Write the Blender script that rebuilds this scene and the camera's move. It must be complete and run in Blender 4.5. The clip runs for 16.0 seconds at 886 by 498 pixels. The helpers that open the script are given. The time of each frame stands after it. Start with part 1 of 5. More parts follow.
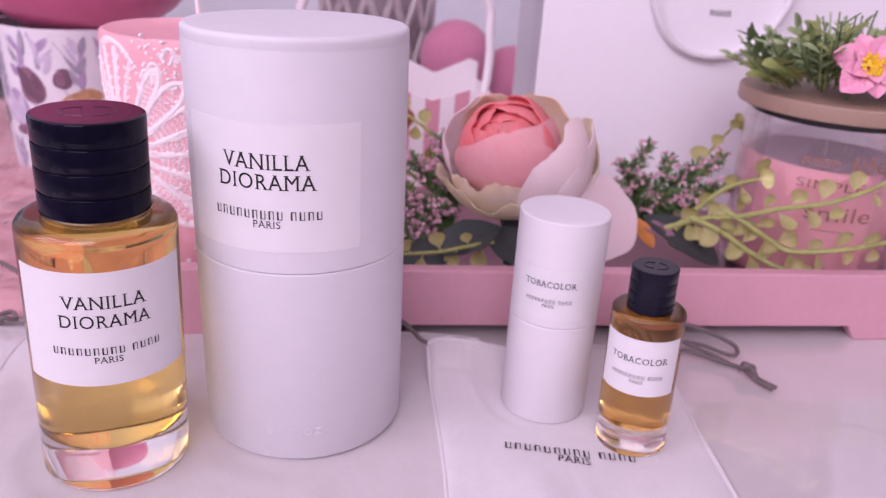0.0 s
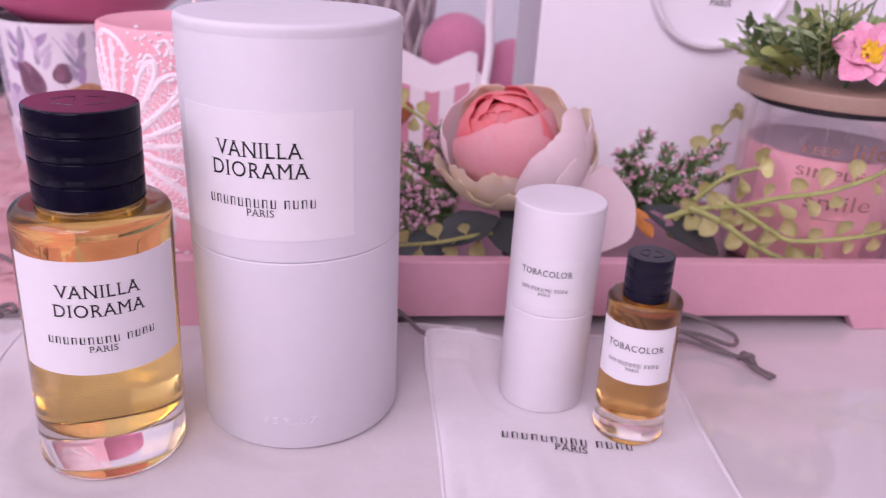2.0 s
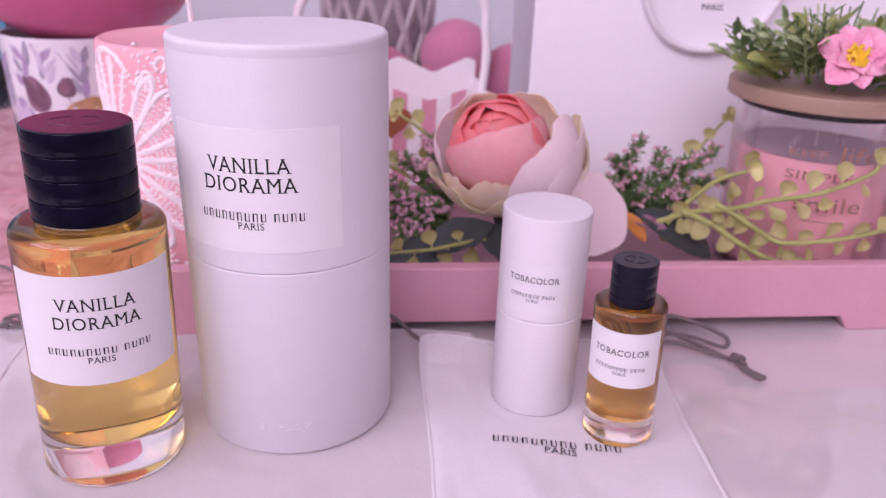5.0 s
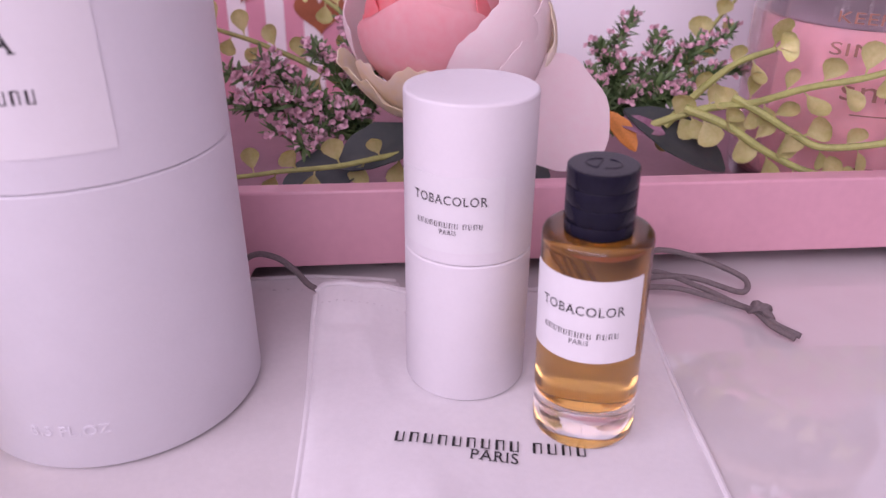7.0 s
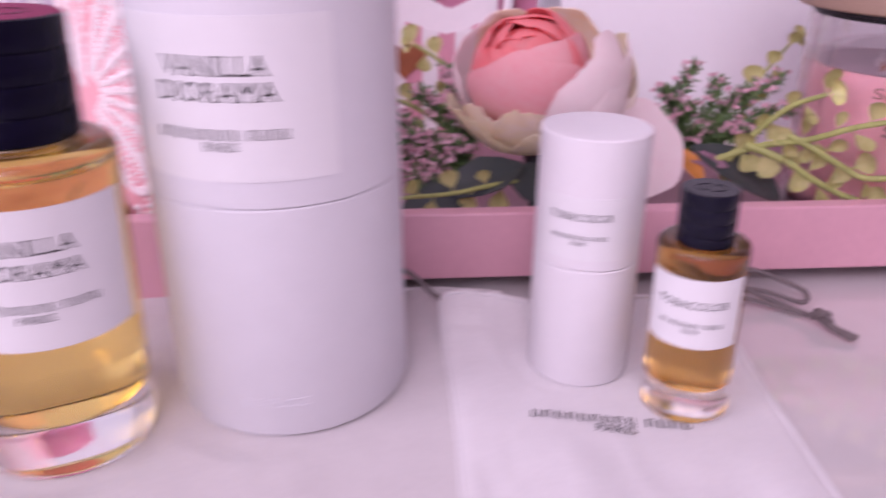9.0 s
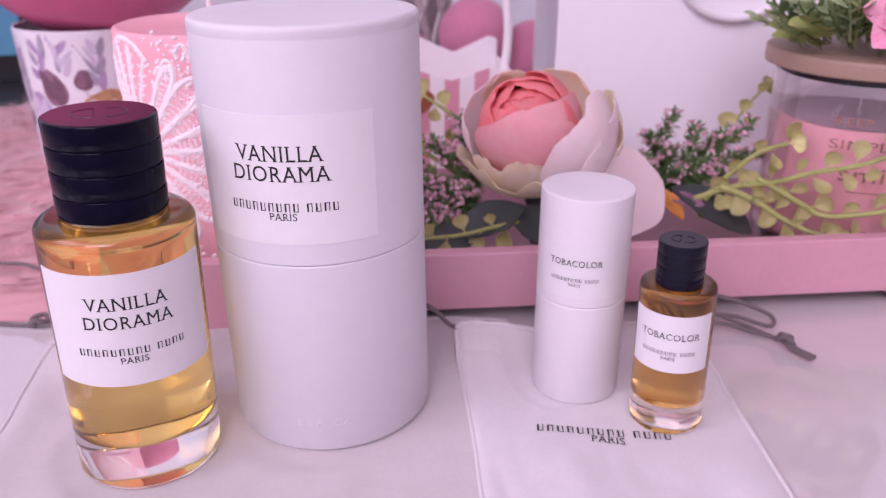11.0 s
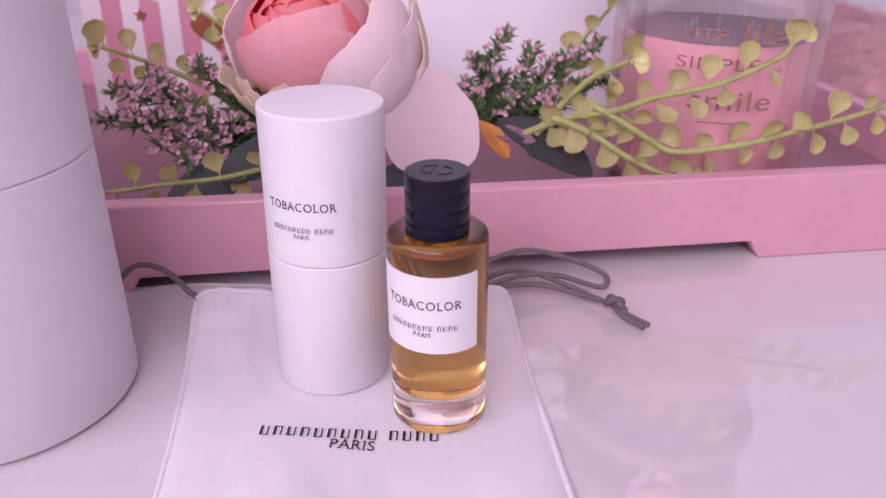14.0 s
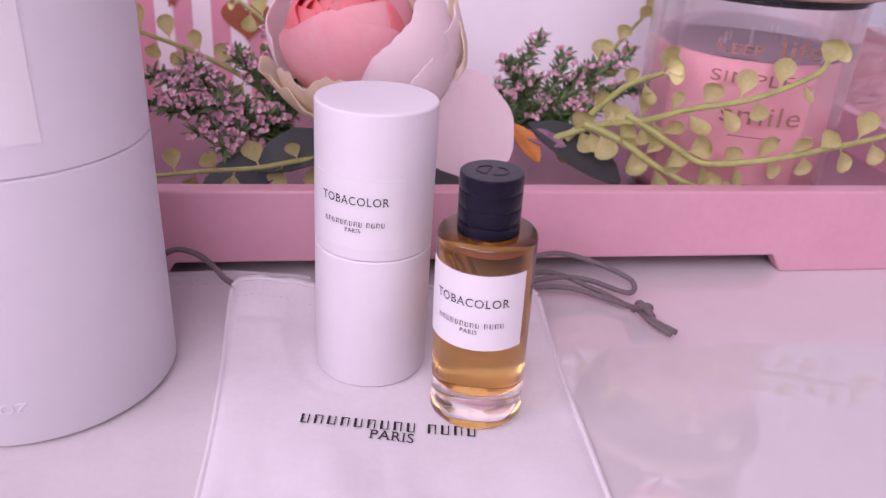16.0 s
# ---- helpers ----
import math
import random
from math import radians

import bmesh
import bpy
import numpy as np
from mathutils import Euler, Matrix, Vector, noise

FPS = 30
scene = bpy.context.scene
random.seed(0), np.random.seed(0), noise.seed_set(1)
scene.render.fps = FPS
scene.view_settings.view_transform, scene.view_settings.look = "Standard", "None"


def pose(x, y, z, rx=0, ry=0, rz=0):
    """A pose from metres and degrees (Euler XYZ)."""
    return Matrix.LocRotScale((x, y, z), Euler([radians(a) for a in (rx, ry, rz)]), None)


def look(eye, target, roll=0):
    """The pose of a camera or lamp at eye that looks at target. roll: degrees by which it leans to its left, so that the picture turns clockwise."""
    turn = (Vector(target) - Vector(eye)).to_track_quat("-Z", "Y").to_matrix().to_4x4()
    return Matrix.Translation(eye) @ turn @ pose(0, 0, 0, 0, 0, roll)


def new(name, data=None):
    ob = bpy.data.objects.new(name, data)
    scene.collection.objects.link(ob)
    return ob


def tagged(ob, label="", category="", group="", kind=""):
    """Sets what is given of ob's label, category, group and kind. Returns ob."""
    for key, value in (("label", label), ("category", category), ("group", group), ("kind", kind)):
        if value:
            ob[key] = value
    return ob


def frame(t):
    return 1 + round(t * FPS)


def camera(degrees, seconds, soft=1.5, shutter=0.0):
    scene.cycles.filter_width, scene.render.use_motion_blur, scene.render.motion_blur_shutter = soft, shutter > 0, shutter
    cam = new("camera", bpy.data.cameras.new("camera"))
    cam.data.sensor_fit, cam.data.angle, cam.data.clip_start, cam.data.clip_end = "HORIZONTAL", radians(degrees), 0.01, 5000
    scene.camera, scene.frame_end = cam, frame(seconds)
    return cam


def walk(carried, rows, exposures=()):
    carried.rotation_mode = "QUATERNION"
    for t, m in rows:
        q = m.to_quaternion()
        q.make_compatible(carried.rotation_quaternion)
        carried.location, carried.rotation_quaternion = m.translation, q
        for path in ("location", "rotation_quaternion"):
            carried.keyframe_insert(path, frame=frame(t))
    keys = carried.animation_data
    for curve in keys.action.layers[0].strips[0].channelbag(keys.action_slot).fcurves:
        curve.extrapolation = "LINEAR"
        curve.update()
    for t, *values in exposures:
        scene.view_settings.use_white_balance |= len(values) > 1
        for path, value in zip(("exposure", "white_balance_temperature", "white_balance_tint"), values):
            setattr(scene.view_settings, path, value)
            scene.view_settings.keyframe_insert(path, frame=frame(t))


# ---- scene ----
cam = camera(58.52, 16.0, 1.2, 0.5)
# focus held on the bottles and boxes, so that the flowers and the room behind are soft
cam.data.dof.use_dof, cam.data.dof.focus_distance, cam.data.dof.aperture_fstop = True, 0.295, 12.5
EXPO, KELVIN, TINT = -0.06, 6210, 38.5
# seconds, eye, yaw, pitch, lean
PATH = [
    (0, (-0.00680, 0.02819, 0.22536), -8.757, -22.400, 3.735),
    (0.5, (-0.00209, 0.02706, 0.22400), -8.790, -22.476, 3.595),
    (1, (-0.00533, 0.02648, 0.22379), -8.786, -22.567, 3.441),
    (1.5, (0.00054, 0.02452, 0.22160), -8.659, -22.582, 3.335),
    (2, (-0.00190, 0.02659, 0.22215), -8.289, -22.651, 3.271),
    (2.5, (-0.01480, 0.02735, 0.22429), -7.884, -22.560, 3.038),
    (3, (-0.01588, 0.03318, 0.22127), -7.381, -22.476, 2.583),
    (3.5, (0.01136, 0.03111, 0.22190), -7.308, -22.290, 2.244),
    (3.7, (0.00804, 0.03239, 0.22042), -7.400, -22.375, 2.221),
    (5.8, (0.00720, 0.01254, 0.23351), -7.192, -22.671, 1.939),
    (6, (0.02325, 0.03520, 0.21866), -6.767, -22.333, 1.722),
    (6.2, (0.03863, 0.08452, 0.20155), -5.788, -22.505, 1.130),
    (6.5, (0.06380, 0.12670, 0.17827), -5.246, -24.519, 0.351),
    (6.7, (0.06510, 0.12493, 0.17149), -5.669, -25.768, 0.302),
    (7, (0.06726, 0.12785, 0.17133), -6.326, -27.129, 0.587),
    (7.5, (0.06382, 0.12607, 0.17056), -6.948, -27.340, 0.989),
    (8, (0.06379, 0.12274, 0.17345), -7.330, -26.867, 1.125),
    (8.5, (0.06323, 0.12052, 0.17601), -7.145, -26.001, 1.028),
    (8.6, (0.06226, 0.11812, 0.17803), -7.061, -25.639, 0.986),
    (8.8, (0.04977, 0.09848, 0.18876), -6.522, -24.873, 0.613),
    (9, (0.01396, 0.07812, 0.18636), -5.808, -24.400, 0.535),
    (9.2, (-0.01293, 0.06567, 0.19810), -5.287, -24.373, 0.620),
    (11.3, (0.00006, 0.03300, 0.22525), -6.388, -23.914, -0.210),
    (11.5, (-0.00094, 0.03527, 0.22259), -6.589, -24.029, -0.220),
    (12, (0.00075, 0.03403, 0.22479), -6.802, -24.534, -0.471),
    (12.3, (0.02271, 0.04020, 0.21843), -6.994, -24.517, -0.939),
    (12.5, (0.06209, 0.06687, 0.19966), -6.715, -25.094, -1.399),
    (12.7, (0.08842, 0.08730, 0.17627), -6.806, -25.807, -2.153),
    (12.8, (0.09235, 0.09301, 0.17236), -7.410, -26.305, -2.068),
    (13, (0.09895, 0.10406, 0.16977), -7.846, -27.487, -1.927),
    (13.5, (0.09654, 0.10861, 0.17368), -9.994, -27.246, -0.209),
    (14, (0.09482, 0.10474, 0.17781), -10.762, -26.257, 0.955),
    (14.5, (0.08665, 0.10628, 0.17891), -10.813, -25.980, 1.900),
    (15, (0.08049, 0.10882, 0.17727), -11.051, -26.417, 3.170),
    (15.5, (0.07113, 0.10572, 0.17980), -11.442, -26.423, 3.892),
    (16, (0.07428, 0.10395, 0.17893), -11.685, -26.307, 4.087),
]
walk(cam, [(t, pose(*eye, 90 + pitch, 0, yaw) @ pose(0, 0, 0, 0, 0, lean)) for t, eye, yaw, pitch, lean in PATH], [(t, EXPO + stops, KELVIN, TINT) for t, stops in ((0, 0.0), (6.0, 0.0), (6.5, -0.04), (7.2, 0.05), (8.6, 0.07), (9.3, 0.0), (12.2, 0.0), (13.0, 0.12), (16, 0.11))])

# ---- world and light ----
world = bpy.data.worlds.new("sky")
scene.world = world
world.use_nodes = True
wn = world.node_tree.nodes
sky = wn.new("ShaderNodeTexSky")
sky.sky_type = "NISHITA"
sky.sun_disc = False
sky.sun_elevation, sky.sun_rotation = radians(40), radians(200)
world.node_tree.links.new(sky.outputs[0], wn["Background"].inputs["Color"])
wn["Background"].inputs["Strength"].default_value = 0.1


def window_lamp(name, m, w, h, power, colour):
    d = bpy.data.lights.new(name, "AREA")
    d.shape, d.size, d.size_y, d.energy, d.color = "RECTANGLE", w, h, power, colour
    ob = new(name, d)
    ob.matrix_world = m
    return ob


# daylight standing in two window openings: one on the left and one behind
window_lamp("window_light_left", look((-1.82, -0.5, 1.52), (0.1, 0.35, 0.0)), 1.5, 1.4, 28, (0.99, 0.95, 0.98))
window_lamp("window_light_back", look((-0.5, -1.5, 1.55), (0.2, 0.5, 0.05)), 1.5, 1.4, 31, (1.0, 0.935, 0.945))


# ---- materials ----
def material(name, base, rough=0.5, metal=0.0, vary=0.06, scale=60.0, bump=0.0, bump_scale=200.0, other=None, stretch=(1, 1, 1), coords="Object", **extra):
    m = bpy.data.materials.new(name)
    m.use_nodes = True
    n, l = m.node_tree.nodes, m.node_tree.links
    b = n["Principled BSDF"]
    b.inputs["Roughness"].default_value, b.inputs["Metallic"].default_value = rough, metal
    for key, value in extra.items():
        b.inputs[key.replace("_", " ")].default_value = value
    tc, mp = n.new("ShaderNodeTexCoord"), n.new("ShaderNodeMapping")
    mp.inputs["Scale"].default_value = stretch
    l.new(tc.outputs[coords], mp.inputs["Vector"])
    a, c = n.new("ShaderNodeTexNoise"), n.new("ShaderNodeTexNoise")
    a.inputs["Scale"].default_value, c.inputs["Scale"].default_value = scale, scale * 7.3
    a.inputs["Detail"].default_value, c.inputs["Detail"].default_value = 5, 3
    mix, ramp = n.new("ShaderNodeMath"), n.new("ShaderNodeMix")
    mix.operation = "MULTIPLY_ADD"
    mix.inputs[1].default_value, mix.inputs[2].default_value = 0.4, 0.0
    l.new(mp.outputs[0], a.inputs["Vector"]), l.new(mp.outputs[0], c.inputs["Vector"])
    l.new(c.outputs["Fac"], mix.inputs[0])
    add = n.new("ShaderNodeMath")
    add.operation = "MULTIPLY_ADD"
    add.inputs[1].default_value = 0.6
    l.new(a.outputs["Fac"], add.inputs[0]), l.new(mix.outputs[0], add.inputs[2])
    ramp.data_type = "RGBA"
    dark = other or tuple(max(0.0, v * (1 - vary * 2)) for v in base)
    light = base if other else tuple(min(1.0, v * (1 + vary)) for v in base)
    ramp.inputs[6].default_value, ramp.inputs[7].default_value = (*dark, 1), (*light, 1)
    sharp = n.new("ShaderNodeMapRange")
    sharp.inputs["From Min"].default_value, sharp.inputs["From Max"].default_value = 0.33, 0.67
    l.new(add.outputs[0], sharp.inputs["Value"])
    l.new(sharp.outputs[0], ramp.inputs[0])
    l.new(ramp.outputs[2], b.inputs["Base Color"])
    if bump:
        t, bp = n.new("ShaderNodeTexNoise"), n.new("ShaderNodeBump")
        t.inputs["Scale"].default_value, t.inputs["Detail"].default_value = bump_scale, 6
        bp.inputs["Strength"].default_value, bp.inputs["Distance"].default_value = bump, 0.001
        l.new(mp.outputs[0], t.inputs["Vector"]), l.new(t.outputs["Fac"], bp.inputs["Height"]), l.new(bp.outputs[0], b.inputs["Normal"])
    return m


def see_through(m, share):
    """Let part of the light shine through a thin cloth or petal."""
    n, l = m.node_tree.nodes, m.node_tree.links
    b, out = n["Principled BSDF"], n["Material Output"]
    t, mix = n.new("ShaderNodeBsdfTranslucent"), n.new("ShaderNodeMixShader")
    mix.inputs[0].default_value = share
    l.new(b.inputs["Base Color"].links[0].from_socket, t.inputs["Color"])
    l.new(b.outputs[0], mix.inputs[1]), l.new(t.outputs[0], mix.inputs[2])
    l.new(mix.outputs[0], out.inputs["Surface"])
    return m


def glass(name, colour, ior, rough=0.0, thin=0.0):
    """Clear glass or liquid; thin lets part of the light straight through, as a thin wall does."""
    m = bpy.data.materials.new(name)
    m.use_nodes = True
    n, l = m.node_tree.nodes, m.node_tree.links
    n.remove(n["Principled BSDF"])
    g = n.new("ShaderNodeBsdfGlass")
    g.inputs["Color"].default_value = (*colour, 1)
    g.inputs["Roughness"].default_value, g.inputs["IOR"].default_value = rough, ior
    t, mix = n.new("ShaderNodeBsdfTransparent"), n.new("ShaderNodeMixShader")
    t.inputs["Color"].default_value = (*colour, 1)
    mix.inputs[0].default_value = thin
    l.new(g.outputs[0], mix.inputs[1]), l.new(t.outputs[0], mix.inputs[2])
    l.new(mix.outputs[0], n["Material Output"].inputs["Surface"])
    return m


SOFT = dict(Subsurface_Weight=0.4, Subsurface_Radius=(0.0028, 0.0018, 0.0016), Subsurface_Scale=1.0)
M_TABLE = material("white_lacquer", (0.665, 0.625, 0.635), 0.03, vary=0.03, scale=9, other=(0.625, 0.58, 0.59), bump=0.012, bump_scale=14, Specular_IOR_Level=1.0, IOR=1.7)
M_PAPER_BRIGHT = material("bright_textured_paper", (0.735, 0.705, 0.735), 0.62, vary=0.012, scale=90, bump=0.07, bump_scale=1500)
M_PAPER = material("white_textured_paper", (0.67, 0.655, 0.692), 0.62, vary=0.012, scale=90, bump=0.07, bump_scale=1500)
M_LABEL = material("white_label_paper", (0.745, 0.73, 0.75), 0.55, vary=0.01, scale=120, bump=0.03, bump_scale=2500)
M_INK = material("black_ink", (0.012, 0.011, 0.014), 0.55, vary=0.1)
M_COTTON = material("white_cotton", (0.605, 0.565, 0.575), 0.9, vary=0.025, scale=60, bump=0.10, bump_scale=1800, Sheen_Weight=0.15)
# same cotton for the small pouch, its stronger light put into a lighter colour
M_COTTON_LIT = material("lit_white_cotton", (0.70, 0.67, 0.69), 0.9, vary=0.025, scale=60, bump=0.10, bump_scale=1800, Sheen_Weight=0.15)
M_CORD = material("grey_cord", (0.19, 0.155, 0.158), 0.85, vary=0.12, scale=900, bump=0.5, bump_scale=2500)
M_CAP = material("dark_navy_lacquer", (0.004, 0.003, 0.013), 0.07, vary=0.2, scale=40, IOR=1.22)
# large cap's top: its rosy reflection is mixed into the dark base colour
M_CAP_TOP = material("polished_top_rose_tint", (0.030, 0.006, 0.020), 0.09, vary=0.1, scale=40)
M_CAP_MATT = material("satin_navy", (0.008, 0.007, 0.018), 0.26, vary=0.15, scale=80, IOR=1.32)
M_GLASS = glass("clear_glass", (1, 1, 1), 1.5, thin=0.06)
M_AMBER = glass("amber_perfume", (0.98, 0.850, 0.475), 0.935)
M_AMBER_B = glass("brown_amber_perfume", (0.90, 0.705, 0.37), 0.935)
M_JAR = glass("thin_jar_glass", (1, 1, 1), 1.25, thin=0.5)
M_STEEL = material("brushed_silver", (0.75, 0.72, 0.70), 0.25, metal=1.0, vary=0.05, scale=200)
M_TRAY = material("pink_paint", (0.67, 0.355, 0.425), 0.38, vary=0.03, scale=30, bump=0.03, bump_scale=300)
# tray floor: the shade inside the tray is put into a darker pink
M_TRAY_SHADED = material("shaded_tray_pink", (0.34, 0.17, 0.21), 0.55, vary=0.06, scale=40, bump=0.04, bump_scale=300)
M_THREAD = material("grey_lilac_thread", (0.66, 0.62, 0.64), 0.9, vary=0.1)
M_WAX = material("pink_wax", (0.90, 0.45, 0.50), 0.42, vary=0.04, scale=30, bump=0.03, bump_scale=200, Subsurface_Weight=0.15, Subsurface_Radius=(0.01, 0.005, 0.004), Subsurface_Scale=1.0)
M_WAX_RELIEF = material("white_wax_relief", (0.92, 0.80, 0.82), 0.6, vary=0.06, scale=200, bump=0.3, bump_scale=700)
# jar wax surface: shadow of the lid painted in as greyer mauve
M_WAX_TOP_SHADED = material("lid_shaded_wax", (0.46, 0.31, 0.37), 0.4, vary=0.06, scale=40)
M_WOOD = material("pale_bamboo", (0.40, 0.27, 0.20), 0.5, other=(0.30, 0.195, 0.145), scale=120, stretch=(1, 12, 12), bump=0.1, bump_scale=300)
M_RUBBER = material("dark_gasket", (0.03, 0.03, 0.035), 0.5)
M_BAG = material("white_gift_paper", (0.92, 0.90, 0.94), 0.5, vary=0.012, scale=12, bump=0.03, bump_scale=500)
M_ROPE = material("white_rope", (0.84, 0.81, 0.84), 0.8, vary=0.05, scale=600, bump=0.5, bump_scale=1500)
M_PETAL_IN = see_through(material("coral_petal", (0.99, 0.34, 0.36), 0.7, other=(1.0, 0.46, 0.47), scale=40, bump=0.15, bump_scale=500), 0.45)
M_PETAL_MID = see_through(material("pink_petal", (0.99, 0.54, 0.58), 0.7, other=(1.0, 0.67, 0.69), scale=35, bump=0.15, bump_scale=500), 0.45)
M_PETAL_OUT = see_through(material("blush_petal", (0.99, 0.87, 0.89), 0.72, other=(0.99, 0.93, 0.93), scale=35, bump=0.15, bump_scale=500), 0.45)
M_PETAL_CREAM = see_through(material("cream_petal", (0.98, 0.91, 0.64), 0.72, other=(0.99, 0.95, 0.88), scale=28, bump=0.15, bump_scale=500), 0.55)
M_PETAL_PEACH = see_through(material("peach_petal", (1.0, 0.86, 0.64), 0.72, other=(1.0, 0.93, 0.89), scale=30, bump=0.15, bump_scale=500), 0.6)
M_VINE = material("yellow_green_stem", (0.36, 0.38, 0.12), 0.6, vary=0.15, scale=150)
M_LEAF = material("lime_leaf", (0.56, 0.54, 0.19), 0.5, other=(0.72, 0.67, 0.34), scale=90, bump=0.1, bump_scale=300, **SOFT)
M_GREEN = material("grass_green_leaf", (0.15, 0.24, 0.08), 0.55, other=(0.055, 0.11, 0.045), scale=150)
M_FRESH = material("fresh_yellow_green_leaf", (0.40, 0.42, 0.13), 0.5, other=(0.14, 0.22, 0.06), scale=130)
M_GREY_GREEN = material("frosted_green_leaf", (0.44, 0.52, 0.28), 0.55, other=(0.17, 0.28, 0.10), scale=150)
M_HEATHER = material("lilac_pink_floret", (0.64, 0.30, 0.40), 0.7, other=(0.76, 0.52, 0.58), scale=300)
M_DARKLEAF = material("slate_green_leaf", (0.055, 0.065, 0.06), 0.5, other=(0.035, 0.045, 0.05), scale=60)
M_ORANGE = material("orange_leaf", (0.62, 0.24, 0.05), 0.6, vary=0.15, scale=100)
M_FLOWER = material("bright_pink_petal", (0.80, 0.20, 0.38), 0.6, other=(0.90, 0.50, 0.62), scale=95)
M_YELLOW = material("yellow_stamen", (0.90, 0.58, 0.03), 0.6, vary=0.1, scale=200)
M_GOLD = material("gold_print", (0.34, 0.155, 0.115), 0.4, vary=0.1, scale=200)
M_CERAMIC = material("white_ceramic", (0.78, 0.76, 0.80), 0.2, vary=0.02, scale=20, Coat_Weight=0.3)
M_PLUM = material("plum_print", (0.20, 0.08, 0.13), 0.4, other=(0.34, 0.20, 0.27), scale=90)
M_LILAC = material("lilac_print", (0.34, 0.23, 0.40), 0.4, other=(0.50, 0.40, 0.56), scale=90)
M_GREYLEAF = material("grey_leaf_print", (0.24, 0.21, 0.29), 0.4, other=(0.46, 0.43, 0.52), scale=120)
M_PLUM_DARK = material("dark_plum_print", (0.13, 0.06, 0.09), 0.4, other=(0.22, 0.12, 0.17), scale=110)
M_LILAC_PALE = material("pale_lilac_print", (0.52, 0.44, 0.58), 0.4, other=(0.66, 0.60, 0.70), scale=110)
M_OCHRE = material("ochre_print", (0.56, 0.32, 0.16), 0.5, vary=0.2, scale=200)
M_PINKBALL = material("dusty_pink_velvet", (0.62, 0.22, 0.34), 0.8, vary=0.06, scale=30, Sheen_Weight=0.3)
M_PINKGLOSS = material("rose_glazed_pink", (0.66, 0.16, 0.31), 0.35, vary=0.05, scale=15)
M_BOX_WHITE = material("white_card", (0.84, 0.78, 0.80), 0.6, vary=0.02, scale=30)
M_BOX_PINK = material("pink_card", (0.68, 0.30, 0.38), 0.6, vary=0.03, scale=30)
M_BROWN = material("brown_card", (0.33, 0.10, 0.04), 0.6, vary=0.12, scale=80)
M_LATTICE = material("silvered_lattice", (0.56, 0.49, 0.50), 0.3, vary=0.15, scale=60)
M_CRYSTAL = material("smoked_lattice", (0.30, 0.25, 0.265), 0.35, vary=0.2, scale=30)
M_FUR = material("pink_plush", (0.70, 0.38, 0.40), 0.95, other=(0.58, 0.28, 0.31), scale=26, stretch=(0.5, 5, 1), bump=0.9, bump_scale=160, Sheen_Weight=0.4)
M_BLACK = material("black_plastic", (0.012, 0.012, 0.015), 0.35)
M_WALL = material("pale_wall_paint", (0.74, 0.76, 0.83), 0.8, vary=0.015, scale=5, bump=0.02, bump_scale=100)
M_ROOM = material("off_white_wall_paint", (0.80, 0.74, 0.76), 0.8, vary=0.02, scale=5, bump=0.02, bump_scale=100)
M_FLOOR = material("pale_oak_floor", (0.46, 0.36, 0.29), 0.45, vary=0.1, scale=6, stretch=(8, 1, 1))
M_SCREEN = material("switched_on_screen", (0.05, 0.10, 0.22), 0.2, other=(0.03, 0.20, 0.16), scale=5, Emission_Color=(0.10, 0.32, 0.55, 1), Emission_Strength=0.35)


# ---- mesh helpers ----
def part(name, bm, mat, parent=None, label="", smooth=True):
    me = bpy.data.meshes.new(name)
    bm.normal_update()
    if smooth:
        for e in bm.edges:
            e.smooth = e.calc_face_angle(0.0) < radians(38)
    bm.to_mesh(me)
    bm.free()
    me.materials.append(mat)
    if smooth:
        me.polygons.foreach_set("use_smooth", [True] * len(me.polygons))
    ob = new(name, me)
    ob.parent = parent
    if label:
        ob["label"] = label
    return ob


def thing(name, place, label, category, group=""):
    ob = new(name)
    ob.empty_display_size = 0.01
    ob.matrix_world = place if isinstance(place, Matrix) else Matrix.Translation(place)
    return tagged(ob, label, category, group)


def lathe(profile, n=64, bm=None):
    """Turn (radius, height) pairs round the z axis; a radius of 0 closes an end."""
    bm = bm or bmesh.new()
    rings = []
    for r, z in profile:
        if r < 1e-7:
            rings.append([bm.verts.new((0, 0, z))])
        else:
            rings.append([bm.verts.new((r * math.cos(2 * math.pi * i / n), r * math.sin(2 * math.pi * i / n), z)) for i in range(n)])
    for a, b in zip(rings, rings[1:]):
        for i in range(n):
            j = (i + 1) % n
            if len(a) == 1 and len(b) > 1:
                bm.faces.new((a[0], b[j], b[i]))
            elif len(b) == 1 and len(a) > 1:
                bm.faces.new((a[i], a[j], b[0]))
            elif len(a) > 1:
                bm.faces.new((a[i], a[j], b[j], b[i]))
    bmesh.ops.recalc_face_normals(bm, faces=bm.faces)
    return bm


def rounded(r, z0, z1, e, steps=4):
    """Profile of a closed cylinder with rounded edges."""
    p = [(0, z0)]
    p += [(r - e + e * math.sin(a), z0 + e - e * math.cos(a)) for a in (math.pi / 2 * k / steps for k in range(steps + 1))]
    p += [(r - e + e * math.cos(a), z1 - e + e * math.sin(a)) for a in (math.pi / 2 * k / steps for k in range(steps + 1))]
    return p + [(0, z1)]


